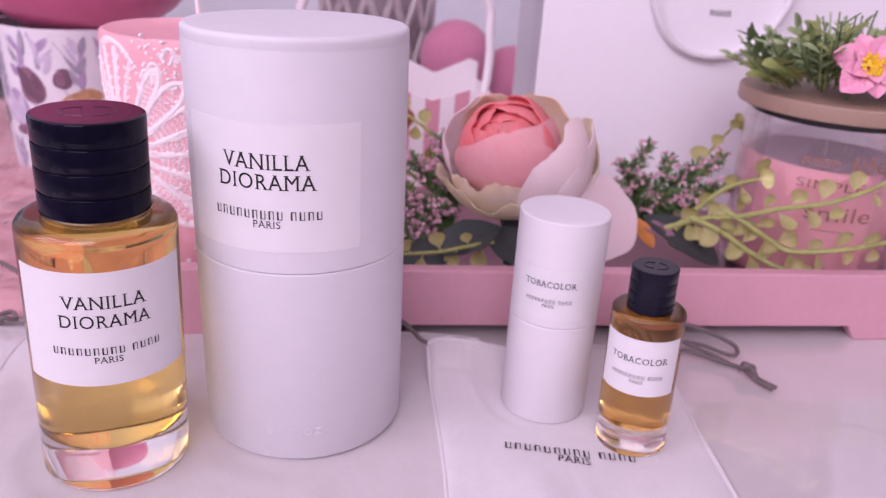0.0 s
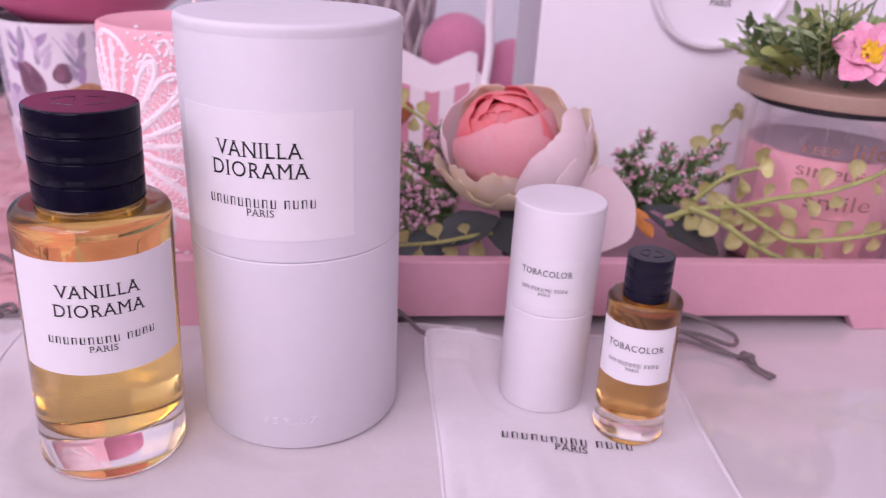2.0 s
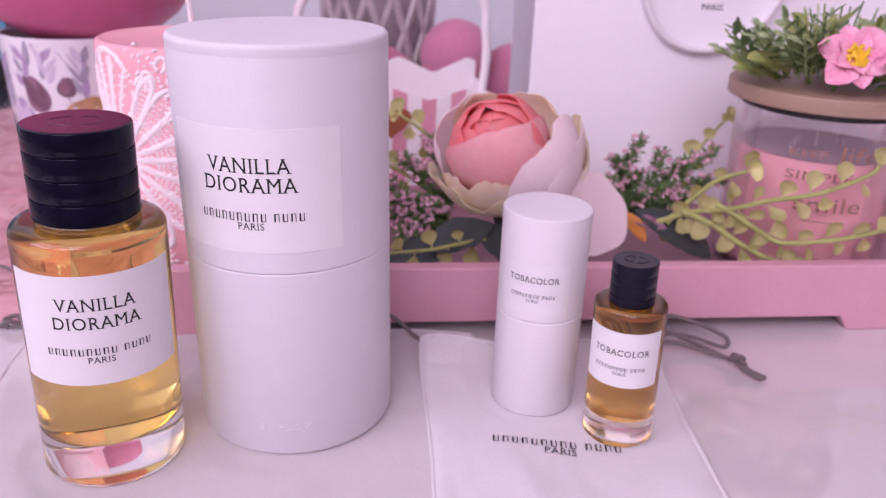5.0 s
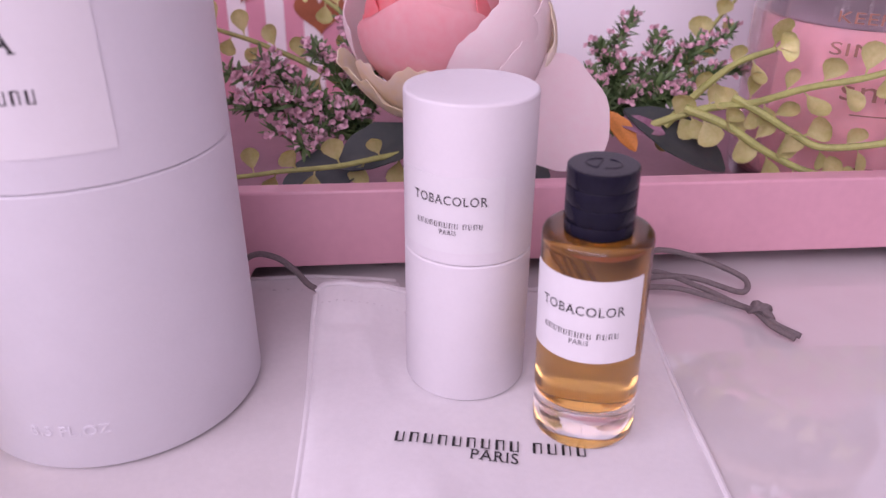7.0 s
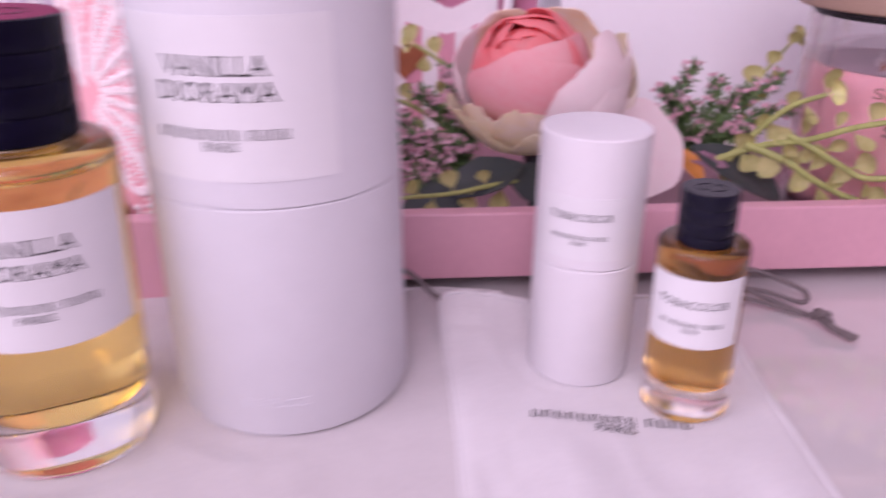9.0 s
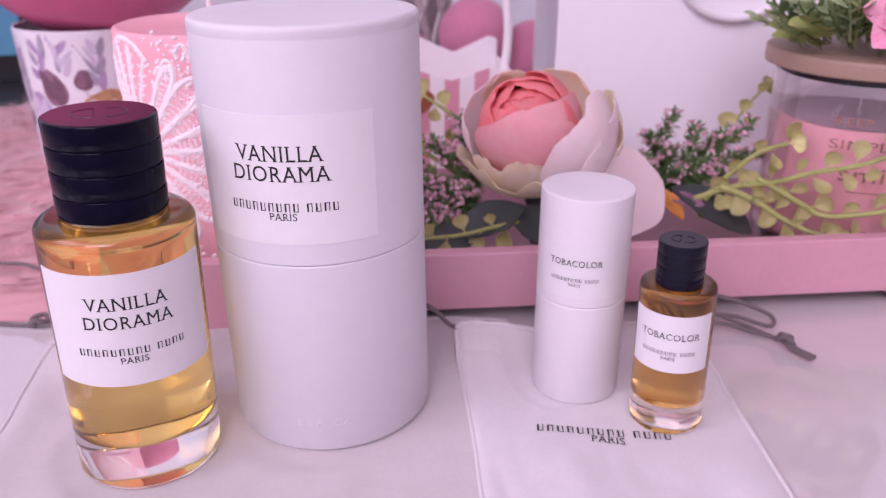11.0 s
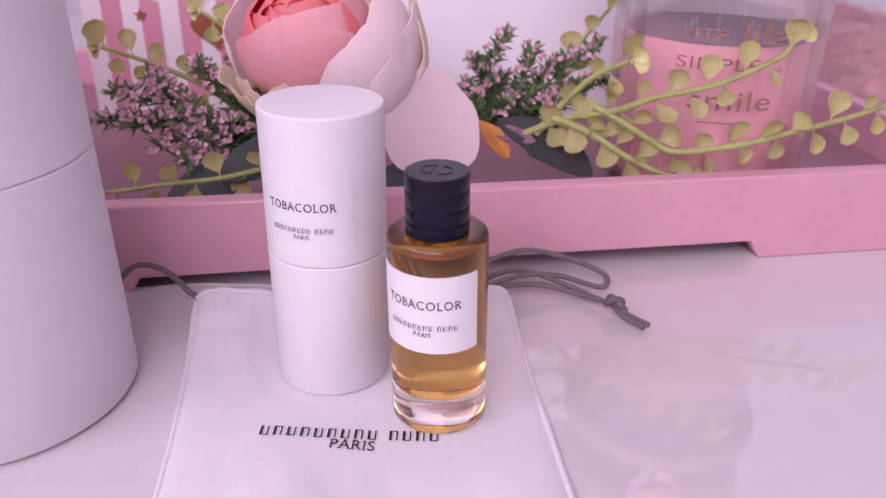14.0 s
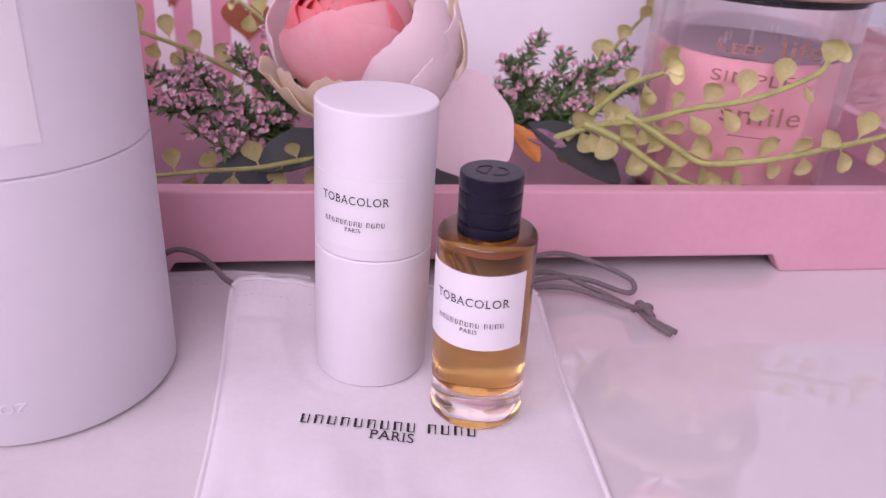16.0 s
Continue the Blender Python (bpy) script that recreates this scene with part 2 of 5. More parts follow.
def box(x0, x1, y0, y1, z0, z1, e=0.0, bm=None):
    bm = bm or bmesh.new()
    made = bmesh.ops.create_cube(bm, size=1.0)["verts"]
    for v in made:
        v.co = ((x0 + x1) / 2 + v.co.x * (x1 - x0), (y0 + y1) / 2 + v.co.y * (y1 - y0), (z0 + z1) / 2 + v.co.z * (z1 - z0))
    if e:
        edges = {ed for v in made for ed in v.link_edges}
        bmesh.ops.bevel(bm, geom=list(edges), offset=e, segments=2, profile=0.5, affect="EDGES")
    return bm


def spline(points, steps=8):
    """A Catmull-Rom line through the points."""
    p = [Vector(q) for q in points]
    p = [2 * p[0] - p[1], *p, 2 * p[-1] - p[-2]]
    out = []
    for a, b, c, d in zip(p, p[1:], p[2:], p[3:]):
        for k in range(steps):
            t = k / steps
            out.append(0.5 * (2 * b + (c - a) * t + (2 * a - 5 * b + 4 * c - d) * t * t + (3 * b - a - 3 * c + d) * t ** 3))
    return out + [p[-2]]


def tube(points, r, n=8, bm=None, taper=1.0, steps=8):
    bm = bm or bmesh.new()
    line = spline(points, steps)
    side, rings = None, []
    for i, c in enumerate(line):
        way = (line[min(i + 1, len(line) - 1)] - line[max(i - 1, 0)]).normalized()
        side = way.orthogonal() if side is None else side - way * side.dot(way)
        side.normalize()
        up = way.cross(side)
        rr = r * (1 + (taper - 1) * i / (len(line) - 1))
        rings.append([bm.verts.new(c + rr * (side * math.cos(2 * math.pi * k / n) + up * math.sin(2 * math.pi * k / n))) for k in range(n)])
    for a, b in zip(rings, rings[1:]):
        for k in range(n):
            bm.faces.new((a[k], a[(k + 1) % n], b[(k + 1) % n], b[k]))
    bm.faces.new(rings[0][::-1]), bm.faces.new(rings[-1])
    return bm


def add_serifs(bm):
    """Give capital letters small feet where their strokes end on the baseline or at the cap line."""
    ys = [v.co.y for v in bm.verts]
    low, high = min(ys), max(ys)
    feet = []
    for e in bm.edges:
        a, b = (v.co for v in e.verts)
        if len(e.link_faces) == 1 and abs(a.y - b.y) < 1e-4:
            x0, x1 = min(a.x, b.x), max(a.x, b.x)
            at_low, at_high = a.y - low < 0.03, high - a.y < 0.03
            if x1 - x0 > 0.02 and (at_low or at_high):
                feet.append((x0, x1, a.y, 1 if at_low else -1))
    for x0, x1, y, way in feet:
        wide = x1 - x0 > 0.2
        left, right = x0 - 0.065, x0 + 0.02 if wide else x1 + 0.065
        bm.faces.new([bm.verts.new(p) for p in ((left, y, 0), (right, y, 0), (right, y + 0.038 * way, 0), (left, y + 0.038 * way, 0))])


def letters(body, width, height, spacing=1.05, serifs=False):
    """The flat mesh of a word in the built-in font, centred, at a given width and capital height."""
    cu = bpy.data.curves.new("writing", "FONT")
    cu.body, cu.align_x, cu.resolution_u, cu.space_character = body, "CENTER", 4, spacing
    ob = bpy.data.objects.new("writing", cu)
    scene.collection.objects.link(ob)
    bpy.context.view_layer.update()
    me = bpy.data.meshes.new_from_object(ob.evaluated_get(bpy.context.evaluated_depsgraph_get()))
    bpy.data.objects.remove(ob)
    bm = bmesh.new()
    bm.from_mesh(me)
    bpy.data.meshes.remove(me)
    if serifs:
        add_serifs(bm)
    xs, ys = [v.co.x for v in bm.verts], [v.co.y for v in bm.verts]
    cx, cy, w, h = (max(xs) + min(xs)) / 2, (max(ys) + min(ys)) / 2, max(xs) - min(xs), max(ys) - min(ys)
    for v in bm.verts:
        v.co = ((v.co.x - cx) / w * width, (v.co.y - cy) / h * height, 0)
    return bm


def bars(width, height, shares=(0.0, 0.66, 0.72, 1.0)):
    """Plain bars, one for each word, that stand for a maker's line of writing."""
    bm = bmesh.new()
    for a, b in zip(shares[::2], shares[1::2]):
        k = 12
        xs = [(a + (b - a) * j / k - 0.5) * width for j in range(k + 1)]
        low, high = ([bm.verts.new((x, s * height / 2, 0)) for x in xs] for s in (-1, 1))
        for j in range(k):
            bm.faces.new((low[j], low[j + 1], high[j + 1], high[j]))
    return bm


def strokes(width, height, counts=(9, 4)):
    """Rows of plain bent bars, open above and below in turn, that stand for a maker's line of writing."""
    bm = bmesh.new()
    pitch = width / (sum(counts) + 0.6 * (len(counts) - 1))
    x, way = -width / 2, 1
    for count in counts:
        for _ in range(count):
            way = -way
            a0, a1, b0, b1 = (x + q * pitch for q in (0.12, 0.31, 0.64, 0.74))
            hi, lo, bar = way * height / 2, -way * height / 2, way * height * 0.41
            bm.faces.new([bm.verts.new((u, v, 0)) for u, v in ((a0, lo), (a1, lo), (a1, bar), (b0, bar), (b0, lo), (b1, lo), (b1, hi), (a0, hi))])
            x += pitch
        x += 0.6 * pitch
    return bm


def wrap(bm, r, facing, z):
    """Bend a flat mesh (x across, y up) round a cylinder; facing in degrees, 0 looks towards -y."""
    for v in bm.verts:
        a = radians(facing) + v.co.x / r
        v.co = (r * math.sin(a), -r * math.cos(a), z + v.co.y)
    bm.normal_update()
    return bm


def curved_label(r, thick, facing, half, z0, z1, n=40):
    """A paper label glued round a cylinder."""
    bm = bmesh.new()
    grid = []
    for i in range(n + 1):
        a = radians(facing + half * (2 * i / n - 1))
        grid.append([bm.verts.new((rr * math.sin(a), -rr * math.cos(a), z)) for rr, z in ((r, z0), (r + thick, z0), (r + thick, z1), (r, z1))])
    for p, q in zip(grid, grid[1:]):
        for k in range(4):
            bm.faces.new((p[k], q[k], q[(k + 1) % 4], p[(k + 1) % 4]))
    bm.faces.new(grid[0]), bm.faces.new(grid[-1][::-1])
    bmesh.ops.recalc_face_normals(bm, faces=bm.faces)
    return bm


def rough_noise(x, y, z=0.0, s=1.0):
    return noise.noise(Vector((x * s, y * s, z * s)))


# ---- room ----
def slab(name, x0, x1, y0, y1, z0, z1, mat):
    return tagged(part(name, box(x0, x1, y0, y1, z0, z1), mat, smooth=False), kind="structure")


LOW, HIGH = -0.76, 2.4
slab("floor", -2.1, 2.3, -1.75, 1.75, LOW - 0.1, LOW, M_FLOOR)
slab("ceiling", -2.1, 2.3, -1.75, 1.75, HIGH, HIGH + 0.1, M_ROOM)
slab("wall_north", -1.9, 2.1, 1.45, 1.6, LOW, HIGH, M_WALL)
slab("wall_east", 2.1, 2.25, -1.58, 1.6, LOW, HIGH, M_ROOM)


def wall_with_window(name, axis, at, thick, a0, a1, w0, w1, s0, s1, mat):
    bm = bmesh.new()
    for u0, u1, z0, z1 in ((a0, w0, LOW, HIGH), (w1, a1, LOW, HIGH), (w0, w1, LOW, s0), (w0, w1, s1, HIGH)):
        if axis == "x":
            box(at - thick, at, u0, u1, z0, z1, bm=bm)
        else:
            box(u0, u1, at - thick, at, z0, z1, bm=bm)
    return tagged(part(name, bm, mat, smooth=False), kind="structure")


wall_with_window("wall_west", "x", -1.9, 0.15, -1.58, 1.6, -1.3, 0.3, 0.80, 2.26, M_ROOM)
wall_with_window("wall_south", "y", -1.58, 0.15, -2.05, 2.25, -1.3, 0.3, 0.82, 2.3, M_ROOM)

# ---- table ----
TOP = -0.002
table = thing("table", (0.1, 0.55, LOW), "glossy white lacquered table under all the objects", "table")
part("tabletop", box(-0.95, 0.95, -0.52, 0.62, TOP - LOW - 0.035, TOP - LOW, 0.004), M_TABLE, table, smooth=False)
for sx in (-0.88, 0.88):
    for sy in (-0.45, 0.55):
        part("leg", box(sx - 0.03, sx + 0.03, sy - 0.03, sy + 0.03, 0, TOP - LOW - 0.035, 0.003), M_TABLE, table, smooth=False)

# ---- drawstring pouches ----
def pouch_height(u, v, big):
    """Height of the cloth over the table; u across from 0 to 1, v from the bottom to the gathered top."""
    edge = min(u, 1 - u, 0.35 * v + 0.02, (1 - v) * 1.2 + 0.03)
    base = 0.0024 * (1 - math.exp(-edge / 0.018)) + (0.0010 if big else 0.0030) * (1 - math.exp(-min(u, 1 - u) / 0.04))
    folds = (0.0026 + 0.0026 * max(0, 0.7 - v)) * rough_noise(u * 3.0 + v, v * 2.2, 3.1 + big) + 0.0017 * rough_noise(u * 8 + v * 2, v * 3.5, 7.7 + big)
    folds += 0.0014 * abs(rough_noise(u * 5 - v * 4, v * 6 + u * 2, 1.3 + big))
    if not big:
        folds += 0.0085 * max(0.0, 1 - u / 0.34) * rough_noise(u * 7 + v * 5, v * 4 - u * 3, 2.2)
    folds += 0.0015 * max(0.0, v - 0.72) / 0.28 * rough_noise(u * 34, v * 5, 5.1 + big)
    return base, folds


def pouch(name, corners, calm, lift, label, big, cotton):
    """A flat cloth bag between four corners (near left, near right, far right, far left); calm: places where things press it flat."""
    top = thing(name, (0, 0, TOP), label, "pouch")
    a, b, c, d = (Vector(q) for q in corners)
    nu, nv = 90, 110
    bm = bmesh.new()
    upper, lower = [], []
    for j in range(nv + 1):
        v = j / nv
        ru, rl = [], []
        for i in range(nu + 1):
            u = i / nu
            p = (a * (1 - u) + b * u) * (1 - v) + (d * (1 - u) + c * u) * v
            # rounded bottom corners, wavy seams
            p.x += (0.0018 if big else 0.007) * rough_noise(v * 5, u * 2, big) + (0.5 - u) * 0.05 * max(0, 0.06 - v) / 0.06 * abs(2 * u - 1)
            p.y += 0.002 * rough_noise(u * 5, v * 2, 4 + big)
            base, folds = pouch_height(u, v, big)
            flat = 1.0
            for cx, cy, r in calm:
                q = math.hypot(p.x - cx, p.y - cy) / r
                flat = min(flat, max(0.0, min(1.0, (q - 1.05) / (2.2 if big else 1.5))))
            flat = flat * flat * (3 - 2 * flat)
            z = (base - 0.0002) * (0.55 + 0.45 * flat) + folds * flat * min(1, 12 * min(u, 1 - u, v + 0.03, 1.03 - v))
            z += lift(u, v)
            # gathered hem
            if v > 0.93:
                z += 0.0006 * math.sin(u * 60 + 3 * math.sin(u * 11)) * (v - 0.93) / 0.07 * min(1, 9 * min(u, 1 - u))
            if 0.905 < v < 0.925:
                z -= 0.0006
            z = min(z, 0.0018 + 0.022 * flat)
            ru.append(bm.verts.new((p.x, p.y, max(z, 0.0004))))
            rl.append(bm.verts.new((p.x, p.y, 0.0001)) if i in (0, nu) or j in (0, nv) else None)
        upper.append(ru), lower.append(rl)
    for j in range(nv):
        for i in range(nu):
            bm.faces.new((upper[j][i], upper[j][i + 1], upper[j + 1][i + 1], upper[j + 1][i]))
    ring = [(0, i) for i in range(nu)] + [(j, nu) for j in range(nv)] + [(nv, i) for i in range(nu, 0, -1)] + [(j, 0) for j in range(nv, 0, -1)]
    for (j, i), (l, k) in zip(ring, ring[1:] + ring[:1]):
        bm.faces.new((lower[j][i], lower[l][k], upper[l][k], upper[j][i]))
    bm.faces.new([lower[j][i] for j, i in ring[::-1]])
    spots = np.array([v.co[:] for r in upper for v in r])
    part("cloth", bm, cotton, top)
    # stitched channel for the drawstring and a rolled seam along one side
    at = lambda u, v, up: (lambda q: Vector((q[0], q[1], q[2] + up)))(spots[int(round(v * nv)) * (nu + 1) + int(round(u * nu))])
    thread = bmesh.new()
    for k in range(2, nu - 2, 2):
        p, q = at(k / nu, 0.955, 0.0003), at((k + 1) / nu, 0.955, 0.0003)
        q = p + (q - p) * (0.35 + 0.25 * ((k * 7) % 5) / 5) + Vector((0, 0.0012 * ((k * 3) % 4 - 1.0) / 3, 0))
        tube([p, (p + q) / 2 + Vector((0, 0, 0.0002)), q], 0.0002, 5, thread, steps=1)
    tagged(part("stitches", thread, M_THREAD, top, "line of small grey stitches"), kind="stuff")
    for u in (0.0, 1.0):
        part("seam", tube([at(u, j / 24 * 0.955 + 0.03, 0.0) for j in range(25)], 0.0012, 8, steps=2), cotton, top, "rolled white seam")
    part("hem", tube([at(j / 30, 0.995, 0.0004) for j in range(31)], 0.0009, 8, steps=2), cotton, top, "rolled white seam")
    return top, spots


BIG_BOTTLE, BIG_BOX, SMALL_BOX, SMALL_BOTTLE = (-0.0997, 0.3350), (-0.0185, 0.3684), (0.1020, 0.3655), (0.1378, 0.3330)
big_pouch, _ = pouch("drawstring_pouch", ((-0.185, 0.14, 0), (0.075, 0.15, 0), (0.080, 0.436, 0), (-0.172, 0.452, 0)),
                     [(*BIG_BOTTLE, 0.033), (*BIG_BOX, 0.049), (0.11, 0.32, 0.10)], lambda u, v: 0.0, "large white cotton drawstring pouch under the large bottle and box", 0.0, M_COTTON)
small_pouch, small_cloth = pouch("drawstring_pouch", ((0.040, 0.165, 0), (0.160, 0.150, 0), (0.181, 0.404, 0), (0.047, 0.412, 0)),
                       [(*SMALL_BOX, 0.024), (*SMALL_BOTTLE, 0.019)],
                       lambda u, v: 0.0015 * max(0, 1 - u * 2.2) + 0.0085 * max(0.0, (v - 0.80) / 0.20) ** 1.5 * max(0, 1 - u * 0.25) + 0.003 * max(0.0, (v - 0.86) / 0.14) * (0.6 + 0.4 * math.sin(u * 17)),
                       "small white cotton drawstring pouch with printed writing under the small bottle", 9.0, M_COTTON_LIT)


def cord(points, parent, r=0.0013):
    return part("drawstring", tube(points, r, 8), M_CORD, parent, "grey braided drawstring")


def lay(p, parent):
    return [Vector(q) - parent.location for q in p]


cord(lay([(0.150, 0.402, 0.006), (0.172, 0.416, 0.012), (0.192, 0.420, 0.016), (0.210, 0.420, 0.012), (0.224, 0.417, 0.007), (0.231, 0.411, 0.004), (0.226, 0.405, 0.002), (0.207, 0.412, 0.006), (0.186, 0.410, 0.008), (0.158, 0.398, 0.006)], small_pouch), small_pouch)
cord(lay([(0.152, 0.396, 0.006), (0.176, 0.405, 0.006), (0.197, 0.408, 0.004), (0.213, 0.401, 0.002), (0.222, 0.393, 0.002), (0.2255, 0.386, 0.004), (0.229, 0.379, 0.002), (0.2355, 0.3715, 0.001)], small_pouch), small_pouch)
cord(lay([(0.152, 0.399, 0.004), (0.170, 0.412, 0.006), (0.190, 0.416, 0.008), (0.209, 0.407, 0.004), (0.220, 0.396, 0.002), (0.2245, 0.387, 0.003), (0.227, 0.378, 0.002), (0.2325, 0.3700, 0.001)], small_pouch), small_pouch)
knot = tube(lay([(0.2220, 0.3885, 0.003), (0.2228, 0.3850, 0.0065), (0.2258, 0.3838, 0.0075), (0.2285, 0.3855, 0.005), (0.2272, 0.3885, 0.002), (0.2240, 0.3890, 0.005), (0.2238, 0.3860, 0.0075), (0.2268, 0.3825, 0.005), (0.2290, 0.3825, 0.002)], small_pouch), 0.0015, 8)
part("knot", knot, M_CORD, small_pouch, "grey knotted cord")
cord(lay([(0.008, 0.428, 0.006), (0.020, 0.426, 0.018), (0.030, 0.424, 0.018), (0.038, 0.421, 0.013), (0.043, 0.4165, 0.009), (0.0475, 0.4125, 0.008)], big_pouch), big_pouch)
cord(lay([(-0.168, 0.447, 0.002), (-0.178, 0.451, 0.002), (-0.190, 0.453, 0.001), (-0.215, 0.458, 0.001), (-0.250, 0.470, 0.001)], big_pouch), big_pouch)
cord(lay([(-0.165, 0.443, 0.002), (-0.176, 0.455, 0.004), (-0.183, 0.472, 0.006), (-0.189, 0.490, 0.010), (-0.200, 0.500, 0.014), (-0.216, 0.508, 0.016), (-0.250, 0.512, 0.016)], big_pouch), big_pouch)
part("knot", tube(lay([(-0.190, 0.4515, 0.001), (-0.193, 0.456, 0.004), (-0.187, 0.459, 0.005), (-0.184, 0.455, 0.002), (-0.189, 0.452, 0.005), (-0.194, 0.453, 0.002)], big_pouch), 0.0014, 8), M_CORD, big_pouch, "grey knotted cord")


def flat_writing(bm, left, right, z, name, parent, lift=0.0):
    """Lay a flat mesh on the cloth between two ends of its baseline."""
    l, r = Vector(left), Vector(right)
    way = (r - l).normalized()
    up = Vector((-way.y, way.x))
    mid, half = (l + r) / 2, (r - l).length / 2
    for v in bm.verts:
        s = v.co.x / half
        p = mid + way * v.co.x + up * (v.co.y + lift * (s * s))
        v.co = (p.x - parent.location.x, p.y - parent.location.y, z(p.x, p.y) - parent.location.z)
    tagged(part(name, bm, M_INK, parent, "dark printed writing", smooth=False), kind="stuff")


# ---- perfume bottles ----
def bottle(name, place, r, shoulder, cap_r, cap_z, height, facing, half, label_z, liquid, amber, cap_mat, top_mat, words, maker, town, label, rings, lean):
    b = thing(name, pose(*place, 0, 0, lean, 0), label, "perfume bottle")
    e = r * 0.17
    neck = cap_r * 0.80
    outer = [(0, 0.0008), (r * 0.85, 0.0004), (r * 0.955, 0.0), (r * 0.99, r * 0.035), (r, r * 0.10)]
    outer += [(r, shoulder - e)] + [(r - e + e * math.cos(a), shoulder - e + e * 0.9 * math.sin(a)) for a in (math.pi / 2 * k / 6 for k in range(1, 7))]
    outer += [(neck * 1.08, shoulder - e * 0.09), (neck, shoulder + 0.0006), (neck, cap_z - 0.0003), (0, cap_z - 0.0003)]
    glass_body = part("glass_body", lathe(outer, 96), M_GLASS, b, "thick clear glass with a heavy base")
    li = r * 0.905
    z0, z1 = liquid
    fill = [(0, z0 + 0.0006), (li * 0.70, z0 + 0.0002), (li * 0.92, z0 + 0.0012), (li, z0 + 0.0045), (li, z1 - e * 0.55)]
    fill += [(li - e * 0.6 + e * 0.6 * math.cos(q), z1 - e * 0.55 + e * 0.5 * math.sin(q)) for q in (math.pi / 2 * k / 4 for k in range(1, 5))]
    fill += [(neck * 0.98, z1 + 0.0004), (neck * 0.86, z1 + 0.0012), (neck * 0.86, cap_z - 0.0010), (0, cap_z - 0.0010)]
    part("perfume", lathe(fill, 96), amber, b, "amber liquid almost to the shoulder")
    part("label", curved_label(r + 0.0001, 0.00025, facing, half, *label_z), M_LABEL, b, "white paper label with black writing")
    for body, w, h, z in words:
        tagged(part("writing", wrap(letters(body, w, h, 1.12, True), r + 0.0005, facing, z), M_INK, b, "black printed writing", smooth=False), kind="stuff")
    tagged(part("writing", wrap(strokes(maker[0], maker[1] * 0.88), r + 0.0005, facing, maker[2]), M_INK, b, "black printed bars", smooth=False), kind="stuff")
    tagged(part("writing", wrap(letters("PARIS", *town[:2], 1.1, True), r + 0.0005, facing, town[2]), M_INK, b, "black printed writing", smooth=False), kind="stuff")
    # cap with turned grooves
    g = 0.00030 * cap_r / 0.02
    prof = [(0, cap_z + 0.0002), (cap_r * 0.95, cap_z + 0.0002), (cap_r, cap_z + g * 2 + 0.0002)]
    for k in range(1, rings):
        z = cap_z + (height - cap_z) * k / rings
        prof += [(cap_r, z - g * 2.2), (cap_r * 0.992, z - g * 1.2), (cap_r * 0.972, z - g * 0.8), (cap_r * 0.972, z + g * 0.6), (cap_r * 0.990, z + g), (cap_r, z + g * 2.6)]
    ed = cap_r * 0.05
    prof += [(cap_r, height - ed), (cap_r - ed * 0.3, height - ed * 0.3), (cap_r - ed, height)]
    cap = part("cap", lathe(prof + [(0, height - 0.0001)], 96), cap_mat, b, "dark navy stopper with turned grooves")
    part("cap_top", lathe([(0, height - 0.0004), (cap_r * 0.945, height - 0.0004), (cap_r * 0.945, height + 0.0001), (0, height + 0.0001)], 64), top_mat, cap, "polished dark disc")
    mark, line = bmesh.new(), 0.010 if cap_r > 0.015 else 0.028
    for side in (-1, 1):
        pts = [(side * cap_r * 0.10 + side * cap_r * 0.40 * math.sin(a), cap_r * 0.34 * math.cos(a), height + 0.00005) for a in (math.pi * k / 8 for k in range(9))]
        tube(pts, cap_r * line, 6, mark, steps=2)
    tube([(-cap_r * 0.1, -cap_r * 0.3, height + 0.00005), (-cap_r * 0.1, cap_r * 0.3, height + 0.00005)], cap_r * line, 6, mark, steps=2)
    turn = Matrix.Rotation(radians(facing), 4, "Z")
    bmesh.ops.transform(mark, matrix=turn, verts=mark.verts)
    part("emblem", mark, top_mat, cap, "raised round emblem")
    # collar closed to a full disc, added to reflect brightness into the glass shoulder
    part("collar_reflector", lathe([(0, cap_z - 0.0002), (neck * 1.02, cap_z - 0.0002), (neck * 1.03, cap_z - 0.0010), (cap_r * 0.94, cap_z - 0.0008), (cap_r * 0.95, cap_z + 0.0001), (0, cap_z + 0.0001)], 64), M_STEEL, b, "thin silver collar disc added under the stopper as a reflector")
    return b


bottle("perfume_bottle", BIG_BOTTLE, 0.0301, 0.1138, 0.0207, 0.1146, 0.1522, 15, 67, (0.0515, 0.0994), (0.0185, 0.1062), M_AMBER, M_CAP, M_CAP_TOP,
       [("VANILLA", 0.0312, 0.0053, 0.0872), ("DIORAMA", 0.0342, 0.0053, 0.0793)], (0.0418, 0.0034, 0.0667), (0.0104, 0.0027, 0.0629),
       "large round glass bottle of golden perfume with a navy cap", 4, 1.0)
bottle("perfume_bottle", SMALL_BOTTLE, 0.0167, 0.0715, 0.0104, 0.0690, 0.0908, -28.5, 66, (0.0336, 0.0616), (0.0125, 0.0685), M_AMBER_B, M_CAP_MATT, M_CAP_MATT,
       [("TOBACOLOR", 0.0270, 0.0031, 0.0515)], (0.0245, 0.0021, 0.0432), (0.0060, 0.0016, 0.0407),
       "small round glass bottle of brown perfume with a navy cap", 4, -1.2)


